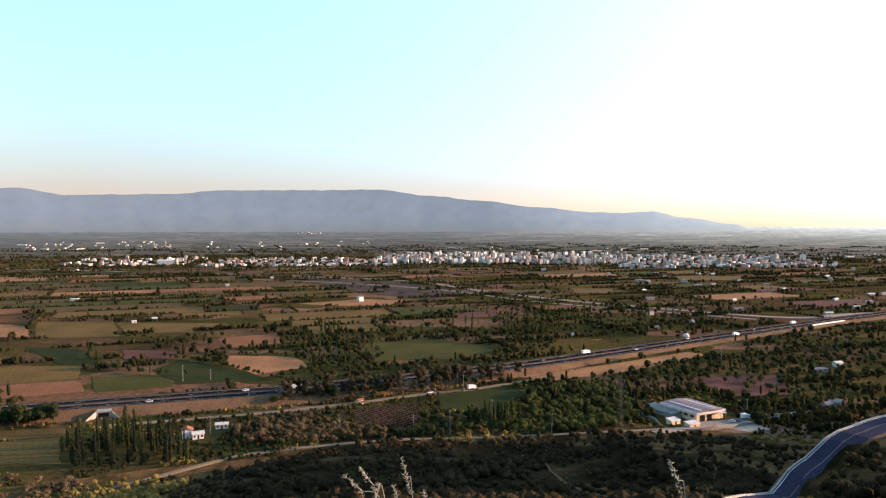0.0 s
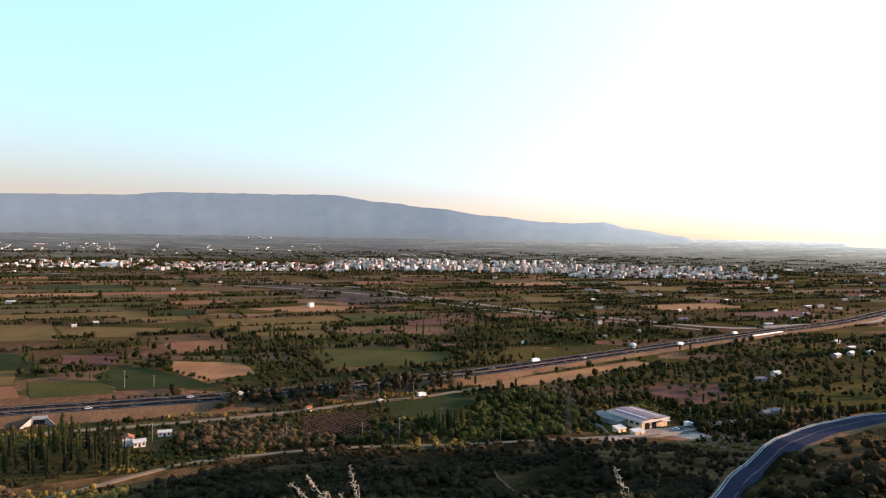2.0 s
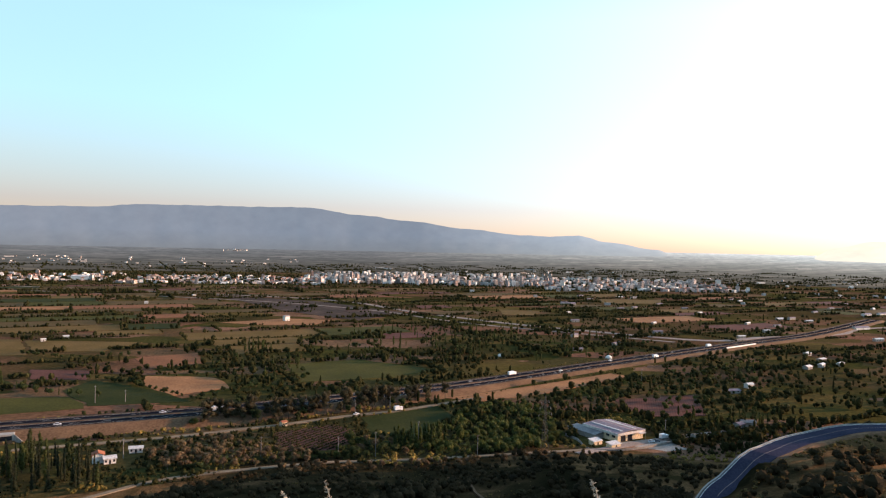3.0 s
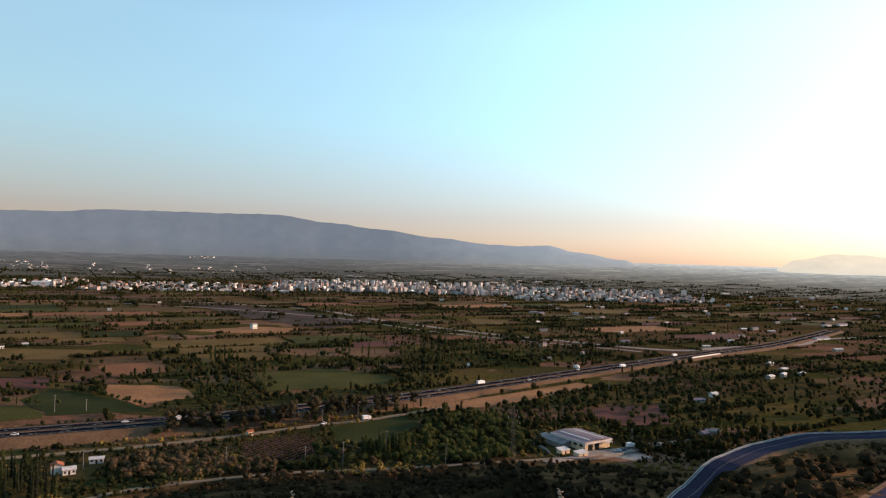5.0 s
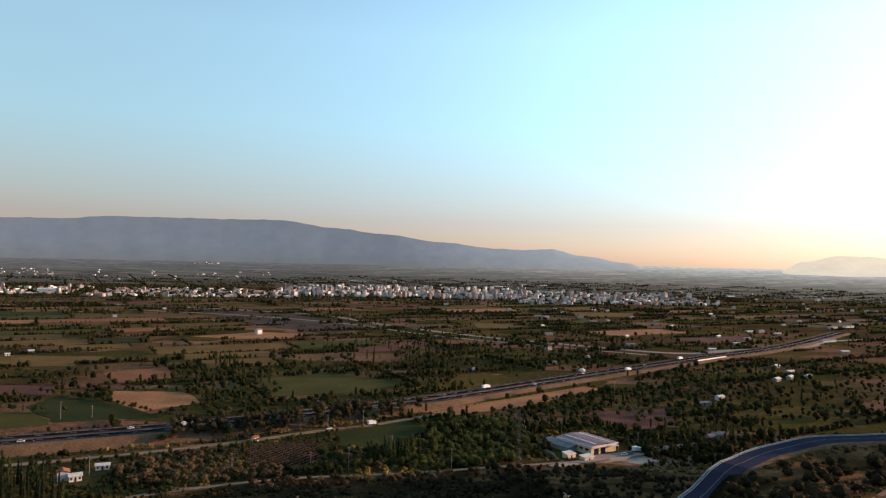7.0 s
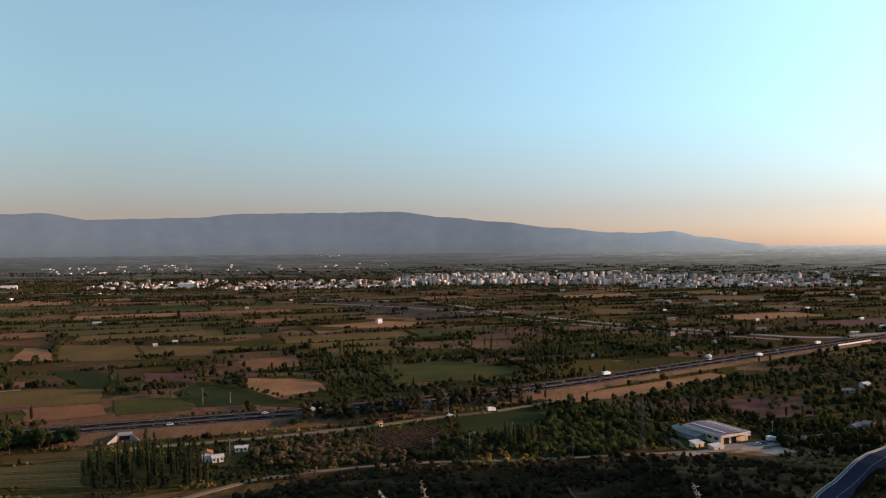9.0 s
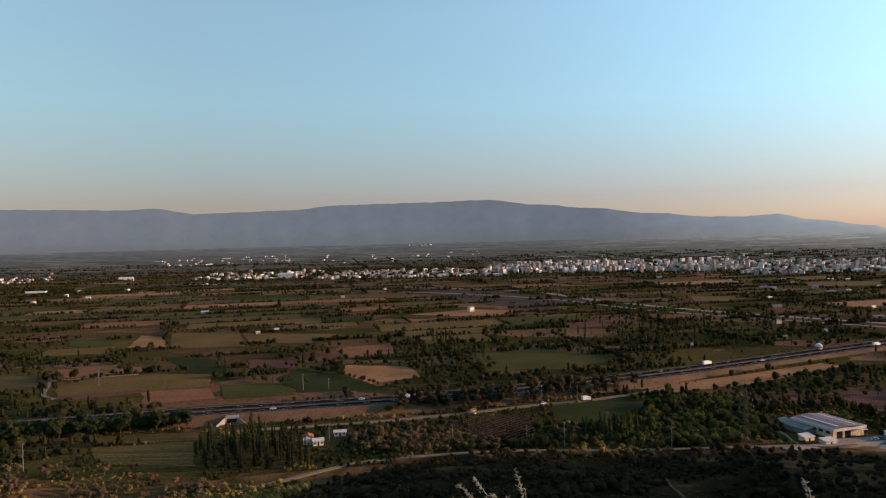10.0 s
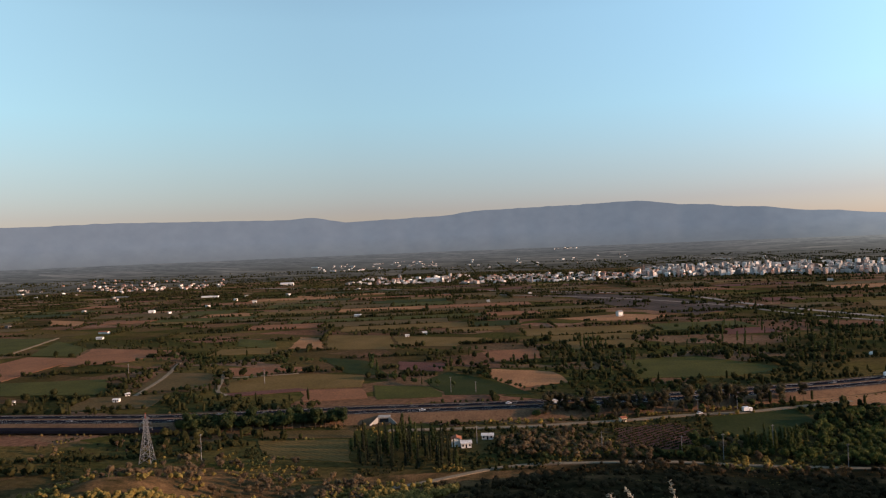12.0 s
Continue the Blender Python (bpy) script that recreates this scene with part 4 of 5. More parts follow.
def hill_scrub():
    bushes, grass, golden = [], [], []
    for _ in range(9000):
        az, r = rnd.uniform(-60, 60), rnd.uniform(60, 440)
        x, y = r * math.sin(radians(az)), r * math.cos(radians(az))
        z = ground_z(x, y)
        if z < 1.5 or any((x - q.x) ** 2 + (y - q.y) ** 2 < 49 for q in BEND[::2]) or in_field(x, y):
            continue
        if (x + 266) ** 2 + (y - 246) ** 2 < (17 + 8 * noise.noise((x * 0.1, y * 0.1, 3))) ** 2:
            continue
        sunny = az < -22 and r > 230
        d = noise.noise((x * 0.03, y * 0.03, 5)) + (0.3 if -18 < az < 24 else 0.05)
        if sunny:
            if noise.noise((x * 0.025, y * 0.025, 9)) > -0.3:
                golden.append((x, y, rnd.uniform(1.6, 4.2)))
        elif d > 0.0 and r > 95:
            bushes.append((x, y, rnd.uniform(1.2, 3.2) + 4.0 * max(0, d - 0.15)))
        elif r > 130:
            grass.append((x, y, rnd.uniform(0.5, 1.2)))
    for _ in range(4500):
        az, r = rnd.uniform(-54, -20), rnd.uniform(225, 350)
        x, y = r * math.sin(radians(az)), r * math.cos(radians(az))
        if (x + 266) ** 2 + (y - 246) ** 2 > (17 + 8 * noise.noise((x * 0.1, y * 0.1, 3))) ** 2 and ground_z(x, y) > 1.5 and noise.noise((x * 0.03, y * 0.03, 14)) > -0.4 + 0.9 * smooth(-27, -20, az) and not in_field(x, y):
            golden.append((x, y, rnd.uniform(2.0, 4.8)))
    stuff_trees("hillside_scrub", bushes, M_SCRUB, "dense dark evergreen scrub on the hillside", 0.8, 18, "scrub", True)
    stuff_trees("hillside_grass", grass, M_DRY, "dry tussocks of grass on the hillside", 0.6, 8, "grass")
    stuff_trees("sunny_scrub", golden, M_GOLD, "golden-green olive scrub on the sunny slope", 0.9, 16, "scrub", True)
    verge = []
    for q, n in zip(BEND, sides(BEND)):
        for _ in range(12):
            o = rnd.choice((rnd.uniform(4.6, 9), rnd.uniform(-9, -4.8)))
            p = q + n * o
            verge.append((p.x, p.y, rnd.uniform(0.5, 1.4)))
    stuff_trees("verge_grass", verge, M_DRY, "dry golden grass beside the hill road", 0.7, 8, "grass")
    low = [(q.x + n.x * o, q.y + n.y * o) for q, n in zip(HW, sides(HW)) for o in (rnd.uniform(22, 34), rnd.uniform(20, 30), -rnd.uniform(24, 30)) if -600 < q.x < 520]
    stuff_trees("embankment_scrub", [(x, y, rnd.uniform(0.8, 2.6)) for x, y in low], M_DRY, "low dry scrub at the foot of the embankment", 0.8, 8, "scrub")


hill_scrub()
n_bush = 0
while n_bush < 220:
    az, r = rnd.uniform(-22, 40), rnd.uniform(110, 390)
    x, y = r * math.sin(radians(az)), r * math.cos(radians(az))
    if ground_z(x, y) > 4 and all((x - q.x) ** 2 + (y - q.y) ** 2 > 60 for q in BEND[::2]):
        plant("bush", x, y, rnd.uniform(0.8, 1.9), "bushes on the hillside")
        n_bush += 1

# ---------------- town ----------------
def wall_paint(name, tones):
    m, n, l, b = material(name, 0.9, 0, 0.05)
    o = n.new("ShaderNodeObjectInfo")
    col = ramp(n, l, o.outputs["Random"], tones)
    col = mixed(n, l, col, ramp(n, l, grain(n, l, 0.25, 4), ((0.3, (0.72, 0.70, 0.68)), (0.7, (1.1, 1.1, 1.1)))), 0.7, "MULTIPLY")
    l.new(col, b.inputs["Base Color"])
    return m


M_WALL = wall_paint("town_render", ((0.0, (0.34, 0.265, 0.235)), (0.2, (0.50, 0.42, 0.38)), (0.42, (0.19, 0.13, 0.11)), (0.62, (0.62, 0.55, 0.51)), (0.8, (0.29, 0.215, 0.19)), (1.0, (0.72, 0.67, 0.63))))
M_WHITE = two_tone("white_render", (0.527, 0.498, 0.456), (0.663, 0.631, 0.584), 0.2, 1.5, relief=0.01)
M_FARWALL = island_leaf("far_walls", (0.09, 0.08, 0.078), (0.66, 0.64, 0.63), False)
M_TILE = two_tone("clay_tile", (0.20, 0.075, 0.045), (0.32, 0.13, 0.075), 0.3, 2.0, relief=0.03, each=0.2)
M_FLAT = two_tone("flat_roof_felt", (0.16, 0.15, 0.15), (0.26, 0.25, 0.24), 0.1, 1.0)
M_DARK = two_tone("dark_opening", (0.012, 0.013, 0.016), (0.03, 0.03, 0.035), 0.5, 3.0, 0.4)


def block_parts(w, d, floors, pitched):
    """Meshes of one town block: walls, storey slabs, roof and window openings on each side."""
    h = floors * 3.0
    walls = box(bmesh.new(), -w / 2, w / 2, -d / 2, d / 2, -0.5, h)
    slabs, openings = bmesh.new(), bmesh.new()
    for i in range(1, floors):
        box(slabs, -w * 0.32, w * 0.32, -d / 2 - 1.1, -d / 2 + 0.1, i * 3.0 - 0.1, i * 3.0 + 0.75)
    for i in range(floors):
        for k in (-1, 1):
            n = max(2, int(w / 3.6))
            for j in range(n):
                x = -w / 2 + w * (j + 0.5) / n
                box(openings, x - 0.75, x + 0.75, min(k * d / 2 * 0.98, k * (d / 2 + 0.03)), max(k * d / 2 * 0.98, k * (d / 2 + 0.03)), i * 3 + 0.9, i * 3 + 2.4)
            n = max(2, int(d / 3.6))
            for j in range(n):
                y = -d / 2 + d * (j + 0.5) / n
                box(openings, min(k * w / 2 * 0.98, k * (w / 2 + 0.03)), max(k * w / 2 * 0.98, k * (w / 2 + 0.03)), y - 0.75, y + 0.75, i * 3 + 0.9, i * 3 + 2.4)
    roof = bmesh.new()
    if pitched:
        e, t = 0.6, h + min(w, d) * 0.22
        v = [roof.verts.new(c) for c in ((-w / 2 - e, -d / 2 - e, h), (w / 2 + e, -d / 2 - e, h), (w / 2 + e, d / 2 + e, h), (-w / 2 - e, d / 2 + e, h), (-w / 4, 0, t), (w / 4, 0, t))]
        for f in ((0, 1, 5, 4), (1, 2, 5), (2, 3, 4, 5), (3, 0, 4), (3, 2, 1, 0)):
            roof.faces.new([v[i] for i in f])
    else:
        box(roof, -w / 2 - 0.25, w / 2 + 0.25, -d / 2 - 0.25, d / 2 + 0.25, h, h + 0.5)
        box(roof, -2, 2, -1.5, 2.5, h + 0.5, h + 2.8)
    out = []
    for nm, bm, mat in (("wall", walls, M_WALL), ("balcony", slabs, M_WALL), ("window", openings, M_DARK), ("roof", roof, M_TILE if pitched else M_FLAT)):
        me = bpy.data.meshes.new(nm)
        bm.to_mesh(me)
        bm.free()
        me.materials.append(mat)
        out.append((nm, me))
    return out


BLOCKS = {"low": [block_parts(rnd.uniform(7.5, 12), rnd.uniform(7, 10), f, True) for f in (1, 2, 2, 2, 3)],
          "mid": [block_parts(rnd.uniform(7.5, 12), rnd.uniform(7, 10), f, f < 5) for f in (3, 4, 4, 5)],
          "high": [block_parts(rnd.uniform(8.5, 14), rnd.uniform(8, 11), f, False) for f in (5, 5, 6, 8)]}
TOWN = {"low": ("house", "low town house with a red tiled roof", "house"), "mid": ("apartment_block", "mid-rise apartment block with pale rendered walls", "building"),
        "high": ("apartment_tower", "tall pale apartment block with balconies", "building")}
TOWN_SPOTS = []


def town(kinds, poly, count, gap):
    xs, ys = [p[0] for p in poly], [p[1] for p in poly]
    tries = made = 0
    while made < count and tries < 6000:
        tries += 1
        # denser towards the near edge, where the streets begin
        x, y = rnd.uniform(min(xs), max(xs)), min(ys) + (max(ys) - min(ys)) * rnd.random() ** 1.5
        if not inside((x, y), poly) or any((x - a) ** 2 + (y - b) ** 2 < gap * gap for a, b in TOWN_SPOTS):
            continue
        TOWN_SPOTS.append((x, y))
        made += 1
        kind = rnd.choice(kinds)
        name, label, cat = TOWN[kind]
        ob = thing(name, pose(x, y, ground_z(x, y), 0, 0, rnd.choice((8, 12, 20, -15, 35, 98, -70, 60)) + rnd.uniform(-6, 6)), label, cat, "buildings of the town")
        for nm, me in rnd.choice(BLOCKS[kind]):
            tagged(part(nm, me, None, ob), kind="stuff" if nm in ("window", "balcony") else "")


town(("low", "low", "mid"), [(-720, 2040), (-140, 2090), (-170, 2420), (-760, 2420)], 78, 17)
town(("high", "mid", "high", "mid"), [(-250, 2200), (560, 2150), (700, 2640), (-200, 2640)], 125, 19)
town(("mid", "low", "mid", "high"), [(500, 1960), (1130, 2010), (1230, 2560), (640, 2560)], 105, 19)
town(("low", "mid"), [(-1080, 2100), (-780, 2120), (-850, 2500), (-1150, 2450)], 26, 22)
town(("low",), [(-1990, 1965), (-1620, 2040), (-1900, 2600), (-2600, 2480), (-2560, 2200)], 62, 24)


def distant_houses():
    """Villages towards the mountain foot and loose farmhouses, too small to pick apart."""
    bm = bmesh.new()
    spots = []
    for az0, az1, r0, r1, n in ((-31, -21, 3450, 3950, 60), (-52, -38, 2700, 3300, 50), (-20, -5, 3200, 3900, 30), (0, 20, 3000, 3500, 34), (20, 40, 2000, 3300, 60), (-12, -9.5, 4400, 4470, 14), (-55, -25, 1200, 2400, 14), (-20, 30, 1300, 2000, 6)):
        for _ in range(n):
            az, r = rnd.uniform(az0, az1), rnd.uniform(r0, r1)
            spots.append((r * math.sin(radians(az)), r * math.cos(radians(az))))
    for x, y in spots:
        w, d, h = rnd.uniform(6, 13), rnd.uniform(6, 10), rnd.uniform(3, 6.5)
        if rnd.random() < 0.12:
            w, h = rnd.uniform(25, 50), 4
        z = ground_z(x, y)
        k = len(bm.verts)
        box(bm, -w / 2, w / 2, -d / 2, d / 2, -0.5, h)
        bm.verts.ensure_lookup_table()
        vs = bm.verts[k:]
        bmesh.ops.rotate(bm, verts=vs, cent=(0, 0, 0), matrix=Matrix.Rotation(rnd.uniform(-0.6, 0.6), 3, "Z"))
        bmesh.ops.translate(bm, verts=vs, vec=(x, y, z))
    tagged(part("distant_houses", bm, M_FARWALL), "pale far-off houses and sheds scattered in the valley", "houses", kind="stuff")


distant_houses()


def town_mass():
    """The rest of the town, roof behind roof."""
    verts, faces = [], []
    for poly, n, h0, h1 in (([(-720, 2060), (-140, 2100), (-170, 2560), (-760, 2500)], 230, 3, 8), ([(-250, 2230), (560, 2180), (760, 2950), (-200, 2950)], 380, 6, 17),
                            ([(500, 1990), (1130, 2030), (1290, 2800), (660, 2800)], 330, 4, 12), ([(-1150, 2100), (-780, 2120), (-850, 2600), (-1250, 2500)], 70, 3, 8)):
        xs, ys = [a for a, b in poly], [b for a, b in poly]
        while n:
            x, y = rnd.uniform(min(xs), max(xs)), min(ys) + (max(ys) - min(ys)) * rnd.random() ** 1.3
            if not inside((x, y), poly):
                continue
            n -= 1
            w, d, h, a = rnd.uniform(4, 8), rnd.uniform(4, 7), rnd.uniform(h0, h1), radians(rnd.choice((10, 14, 25, -12, 40, 60)))
            k = len(verts)
            for sx, sy in ((-1, -1), (1, -1), (1, 1), (-1, 1)):
                px, py = sx * w * math.cos(a) - sy * d * math.sin(a), sx * w * math.sin(a) + sy * d * math.cos(a)
                verts += [(x + px, y + py, -0.5), (x + px, y + py, h)]
            faces += [(k, k + 2, k + 3, k + 1), (k + 2, k + 4, k + 5, k + 3), (k + 4, k + 6, k + 7, k + 5), (k + 6, k, k + 1, k + 7), (k + 1, k + 3, k + 5, k + 7)]
    tagged(new("town_blocks", mesh_of("town_blocks", verts, faces, (M_FARWALL,))), "crowded pale and pink blocks of the far town", "buildings", kind="stuff")


town_mass()

# ---------------- buildings in the valley ----------------
M_SHEET = two_tone("roof_sheeting", (0.149, 0.125, 0.146), (0.223, 0.189, 0.214), 0.08, 0.6, 0.6, 0.0)
M_SHEETW = two_tone("white_sheeting", (0.440, 0.421, 0.403), (0.560, 0.538, 0.509), 0.1, 0.8, 0.5, 0.1)
M_APRON = two_tone("yard_concrete", (0.20, 0.19, 0.17), (0.30, 0.28, 0.25), 0.08, 0.8)
M_CREAM = two_tone("cream_render", (0.52, 0.42, 0.28), (0.66, 0.55, 0.38), 0.15, 1.2)
M_RED = two_tone("red_paint", (0.35, 0.06, 0.04), (0.45, 0.09, 0.06), 0.5, 3.0, 0.6)


def factory():
    f = thing("factory_hall", pose(158, 446, 0, 0, 0, 27), "long factory hall with a grey sheet roof and white eaves", "factory")
    w, d, h = 11.3, 14.5, 5.6
    bm = box(bmesh.new(), -w, w, -d, d, -0.3, h)
    part("wall", bm, M_CREAM, f)
    for s in (-1, 1):
        bm = bmesh.new()
        e = 1.0
        pts = [(s * (w + e), h - 0.1), (0, h + 1.0), (0, h + 1.25), (s * (w + e), h + 0.15)]
        ring = [[bm.verts.new((x, y, z)) for x, z in pts] for y in (-d - e, d + e)]
        for i in range(4):
            bm.faces.new((ring[0][i], ring[0][(i + 1) % 4], ring[1][(i + 1) % 4], ring[1][i]))
        bm.faces.new(ring[0])
        bm.faces.new(ring[1][::-1])
        bmesh.ops.recalc_face_normals(bm, faces=bm.faces)
        slope = part("roof", bm, M_SHEET, f)
        seams = bmesh.new()
        for i in range(15):
            y = -d - 0.5 + i * (2 * d + 1) / 14
            rod(seams, (s * (w + e), y, h + 0.18), (0, y, h + 1.3), 0.09, sides=4)
        part("seam", seams, M_SHEET, slope)
        part("skylight", box(bmesh.new(), min(s * 5.5, s * 6.8), max(s * 5.5, s * 6.8), -d * 0.9, d * 0.9, h + 0.5, h + 0.95), M_SHEETW, slope, "pale translucent roof strip")
        part("fascia", box(bmesh.new(), min(s * (w + 0.9), s * (w + 1.15)), max(s * (w + 0.9), s * (w + 1.15)), -d - 1, d + 1, h - 1.3, h + 0.2), M_SHEETW, f, "white eaves board")
    part("fascia", box(bmesh.new(), -w - 1, w + 1, -d - 1.25, -d - 1.0, h - 1.2, h + 0.3), M_SHEETW, f, "white eaves board")
    for x in (-6.5, -0.5):
        part("loading_door", box(bmesh.new(), x - 2.1, x + 2.1, -d - 0.12, -d + 0.1, 0, 4.2, 0.05), M_DARK, f, "dark open loading door")
    for y in range(-11, 13, 5):
        part("window", box(bmesh.new(), -w - 0.06, -w + 0.1, y - 1.4, y + 1.4, 2.4, 4.0), M_DARK, f)
    canopy = part("canopy", box(bmesh.new(), 5, 10, -d - 4.0, -d - 1.3, 4.3, 4.6, 0.06), M_SHEETW, f, "white sheet canopy")
    for x in (5.5, 9.5):
        part("post", rod(bmesh.new(), (x, -d - 3.7, -0.2), (x, -d - 3.7, 4.3), 0.12), M_STEEL, canopy)
    lean = thing("lean_to_shed", pose(140.5, 448, 0, 0, 0, 27), "low dark-roofed shed against the factory", "shed")
    part("wall", box(bmesh.new(), -4.5, 3.6, -12, 12, -0.3, 2.9), M_CONCRETE, lean)
    bm = box(bmesh.new(), -5, 3.7, -12.5, 12.5, 2.95, 3.2)
    for v in bm.verts:
        v.co.z += (v.co.x + 5) * 0.13
    part("roof", bm, M_FLAT, lean)
    yard = tagged(part("factory_yard", box(bmesh.new(), -22, 30, -14, 12, -0.3, 0.34, 0.1), M_APRON, at=pose(160, 417, 0, 0, 0, 16)), "pale concrete factory yard", "yard", kind="structure")
    wall = thing("yard_wall", Matrix(), "white rendered wall round the factory yard", "wall", kind="structure")
    run = spline([(127, 472, 0), (124, 452, 0), (130, 432, 0), (131, 411, 0), (150, 408, 0), (175, 418, 0), (193, 428, 0)], 5)
    for a, b in zip(run, run[1:]):
        bm = box(bmesh.new(), 0, (b - a).length, -0.12, 0.12, -0.3, 1.9)
        t = math.degrees(math.atan2(b.y - a.y, b.x - a.x))
        part("panel", bm, M_CONCRETE, wall, at=pose(a.x, a.y, 0, 0, 0, t))
    for x, y, sx, sy, hh, lab in ((139, 424, 3.6, 2.2, 2.7, "small white store with a sloping sheet roof"), (148, 417, 4, 2.2, 2.6, "low cream gatehouse by the yard")):
        o = thing("store_shed", pose(x, y, 0, 0, 0, 28), lab, "shed")
        part("wall", box(bmesh.new(), -sx, sx, -sy, sy, -0.2, hh), M_CREAM, o)
        bm = box(bmesh.new(), -sx - 0.4, sx + 0.4, -sy - 0.4, sy + 0.4, hh + 0.01, hh + 0.25)
        for v in bm.verts:
            v.co.z += (v.co.y + sy) * 0.18
        part("roof", bm, M_SHEETW, o)
        part("door", box(bmesh.new(), -0.6, 0.6, -sy - 0.05, -sy + 0.1, 0, 2.1), M_DARK, o)


factory()


def gable_house(name, at, w, d, h, label, roof_mat=None, wall_mat=None, windows=3):
    o = thing(name, at, label, "house")
    part("wall", box(bmesh.new(), -w / 2, w / 2, -d / 2, d / 2, -0.4, h), wall_mat or M_WHITE, o)
    bm = bmesh.new()
    e, t = 0.5, h + d * 0.22
    ring = [[bm.verts.new(c) for c in ((x, -d / 2 - e, h - 0.1), (x, 0, t), (x, d / 2 + e, h - 0.1), (x, d / 2 + e, h + 0.12), (x, 0, t + 0.22), (x, -d / 2 - e, h + 0.12))] for x in (-w / 2 - e, w / 2 + e)]
    for i in range(6):
        bm.faces.new((ring[0][i], ring[0][(i + 1) % 6], ring[1][(i + 1) % 6], ring[1][i]))
    bm.faces.new(ring[0])
    bm.faces.new(ring[1][::-1])
    bmesh.ops.recalc_face_normals(bm, faces=bm.faces)
    part("roof", bm, roof_mat or M_TILE, o)
    for x in (-w / 2 + 0.06, w / 2 - 0.06):
        bm = bmesh.new()
        bm.faces.new([bm.verts.new(c) for c in ((x, -d / 2, h - 0.05), (x, d / 2, h - 0.05), (x, 0, t - 0.05))])
        part("gable", bm, wall_mat or M_WHITE, o)
    for i in range(windows):
        x = -w / 2 + w * (i + 0.5) / windows
        part("window" if i != windows // 2 else "door", box(bmesh.new(), x - 0.5, x + 0.5, -d / 2 - 0.05, -d / 2 + 0.1, 0.1 if i == windows // 2 else 1.0, 2.2), M_DARK, o)
    return o


gable_house("villa", pose(-145, 398, 0, 0, 0, 112), 6, 5.6, 4.4, "white two-storey villa with a red tiled roof")
gable_house("villa_annexe", pose(-138.5, 396.5, 0, 0, 0, 25), 6, 5, 2.8, "low white annexe beside the villa", M_SHEETW)
gable_house("storage_shed", pose(-131, 416, 0, 0, 0, 15), 7, 4, 2.6, "pale grey shed with a sheet roof", M_SHEETW, M_SHEETW)
gable_house("roadside_hut", pose(-56, 473, 0, 0, 0, 40), 3.6, 3.4, 2.8, "small cream roadside hut in evening sun", None, M_CREAM)
gable_house("farmhouse", pose(-131, 1118, 0, 0, 0, 40), 8, 7.5, 7, "white farmhouse alone on a tan field", M_FLAT)
gable_house("field_hut", pose(-365, 893, 0, 0, 0, 30), 6, 4.5, 3, "small white hut by a dry field", M_SHEETW)
gable_house("field_hut", pose(-380, 868, 0, 0, 0, 30), 5, 4, 2.4, "small white hut by a dry field", M_SHEETW)
gable_house("farm_shed", pose(-586, 1124, 0, 0, 0, 10), 12, 6, 3, "pale farm shed among trees", M_SHEETW)
gable_house("farm_hut", pose(-468, 458, 0, 0, 0, 20), 5, 3.6, 2.3, "small white hut beside the highway", M_SHEETW)
gable_house("farm_hut", pose(-478, 480, 0, 0, 0, 50), 3.6, 3, 2.2, "small white hut beside the highway", M_SHEETW)
gable_house("farm_hut", pose(-556, 432, 0, 0, 0, 30), 4, 3.6, 2.6, "small bright white hut beside the highway", M_FLAT)
gable_house("barn", pose(-917, 878, 0, 0, 0, 5), 18, 6, 2.8, "long pale barn in the fields")
gable_house("barn", pose(-860, 815, 0, 0, 0, 15), 10, 5, 2.6, "long pale barn in the fields", M_SHEETW)
gable_house("farmhouse", pose(-1025, 1436, 0, 0, 0, 30), 10, 8, 5.5, "white farmhouse among the fields", M_FLAT)
gable_house("warehouse", pose(-1395, 2150, 0, 0, 0, 25), 44, 18, 8, "large white warehouse at the edge of town", M_SHEETW)
gable_house("warehouse", pose(-860, 2200, 0, 0, 0, 10), 50, 18, 10, "large white warehouse at the edge of town", M_SHEETW)
gable_house("warehouse", pose(985, 1325, 0, 0, 0, 24), 24, 8, 2.6, "long pale sheds beyond the highway", M_SHEET)
gable_house("warehouse", pose(1036, 1345, 0, 0, 0, 24), 32, 8, 2.6, "long pale sheds beyond the highway", M_SHEET)
gable_house("warehouse", pose(790, 1075, 0, 0, 0, 20), 34, 9, 3, "long grey shed beyond the highway", M_SHEET)
gable_house("apartment_house", pose(1185, 2330, 0, 0, 0, 70), 18, 16, 24, "bright white tower block beyond the town", M_FLAT)
gable_house("apartment_house", pose(600, 2190, 0, 0, 0, 70), 20, 14, 18, "bright white block at the edge of town", M_FLAT)
gable_house("cottage", pose(260, 465, 0, 0, 0, -10), 9, 6, 3.6, "pale weathered cottage among trees", M_FLAT, M_CONCRETE)
gable_house("cottage", pose(252, 462, 0, 0, 0, 30), 6, 5, 3, "pale weathered cottage among trees", M_SHEET, M_CONCRETE)
gable_house("low_shed", pose(308, 578, 0, 0, 0, 5), 14, 5, 2.4, "long low pale shed among the groves", M_SHEET, M_CONCRETE)
gable_house("cottage", pose(336, 600, 0, 0, 0, 20), 7, 5, 3.4, "white cottage with a flat roof in the groves", M_SHEETW)
gable_house("ruin", pose(212, 436, 0, 0, 0, 15), 9, 6, 2.0, "low grey ruined hut at the slope foot", M_CONCRETE, M_CONCRETE)


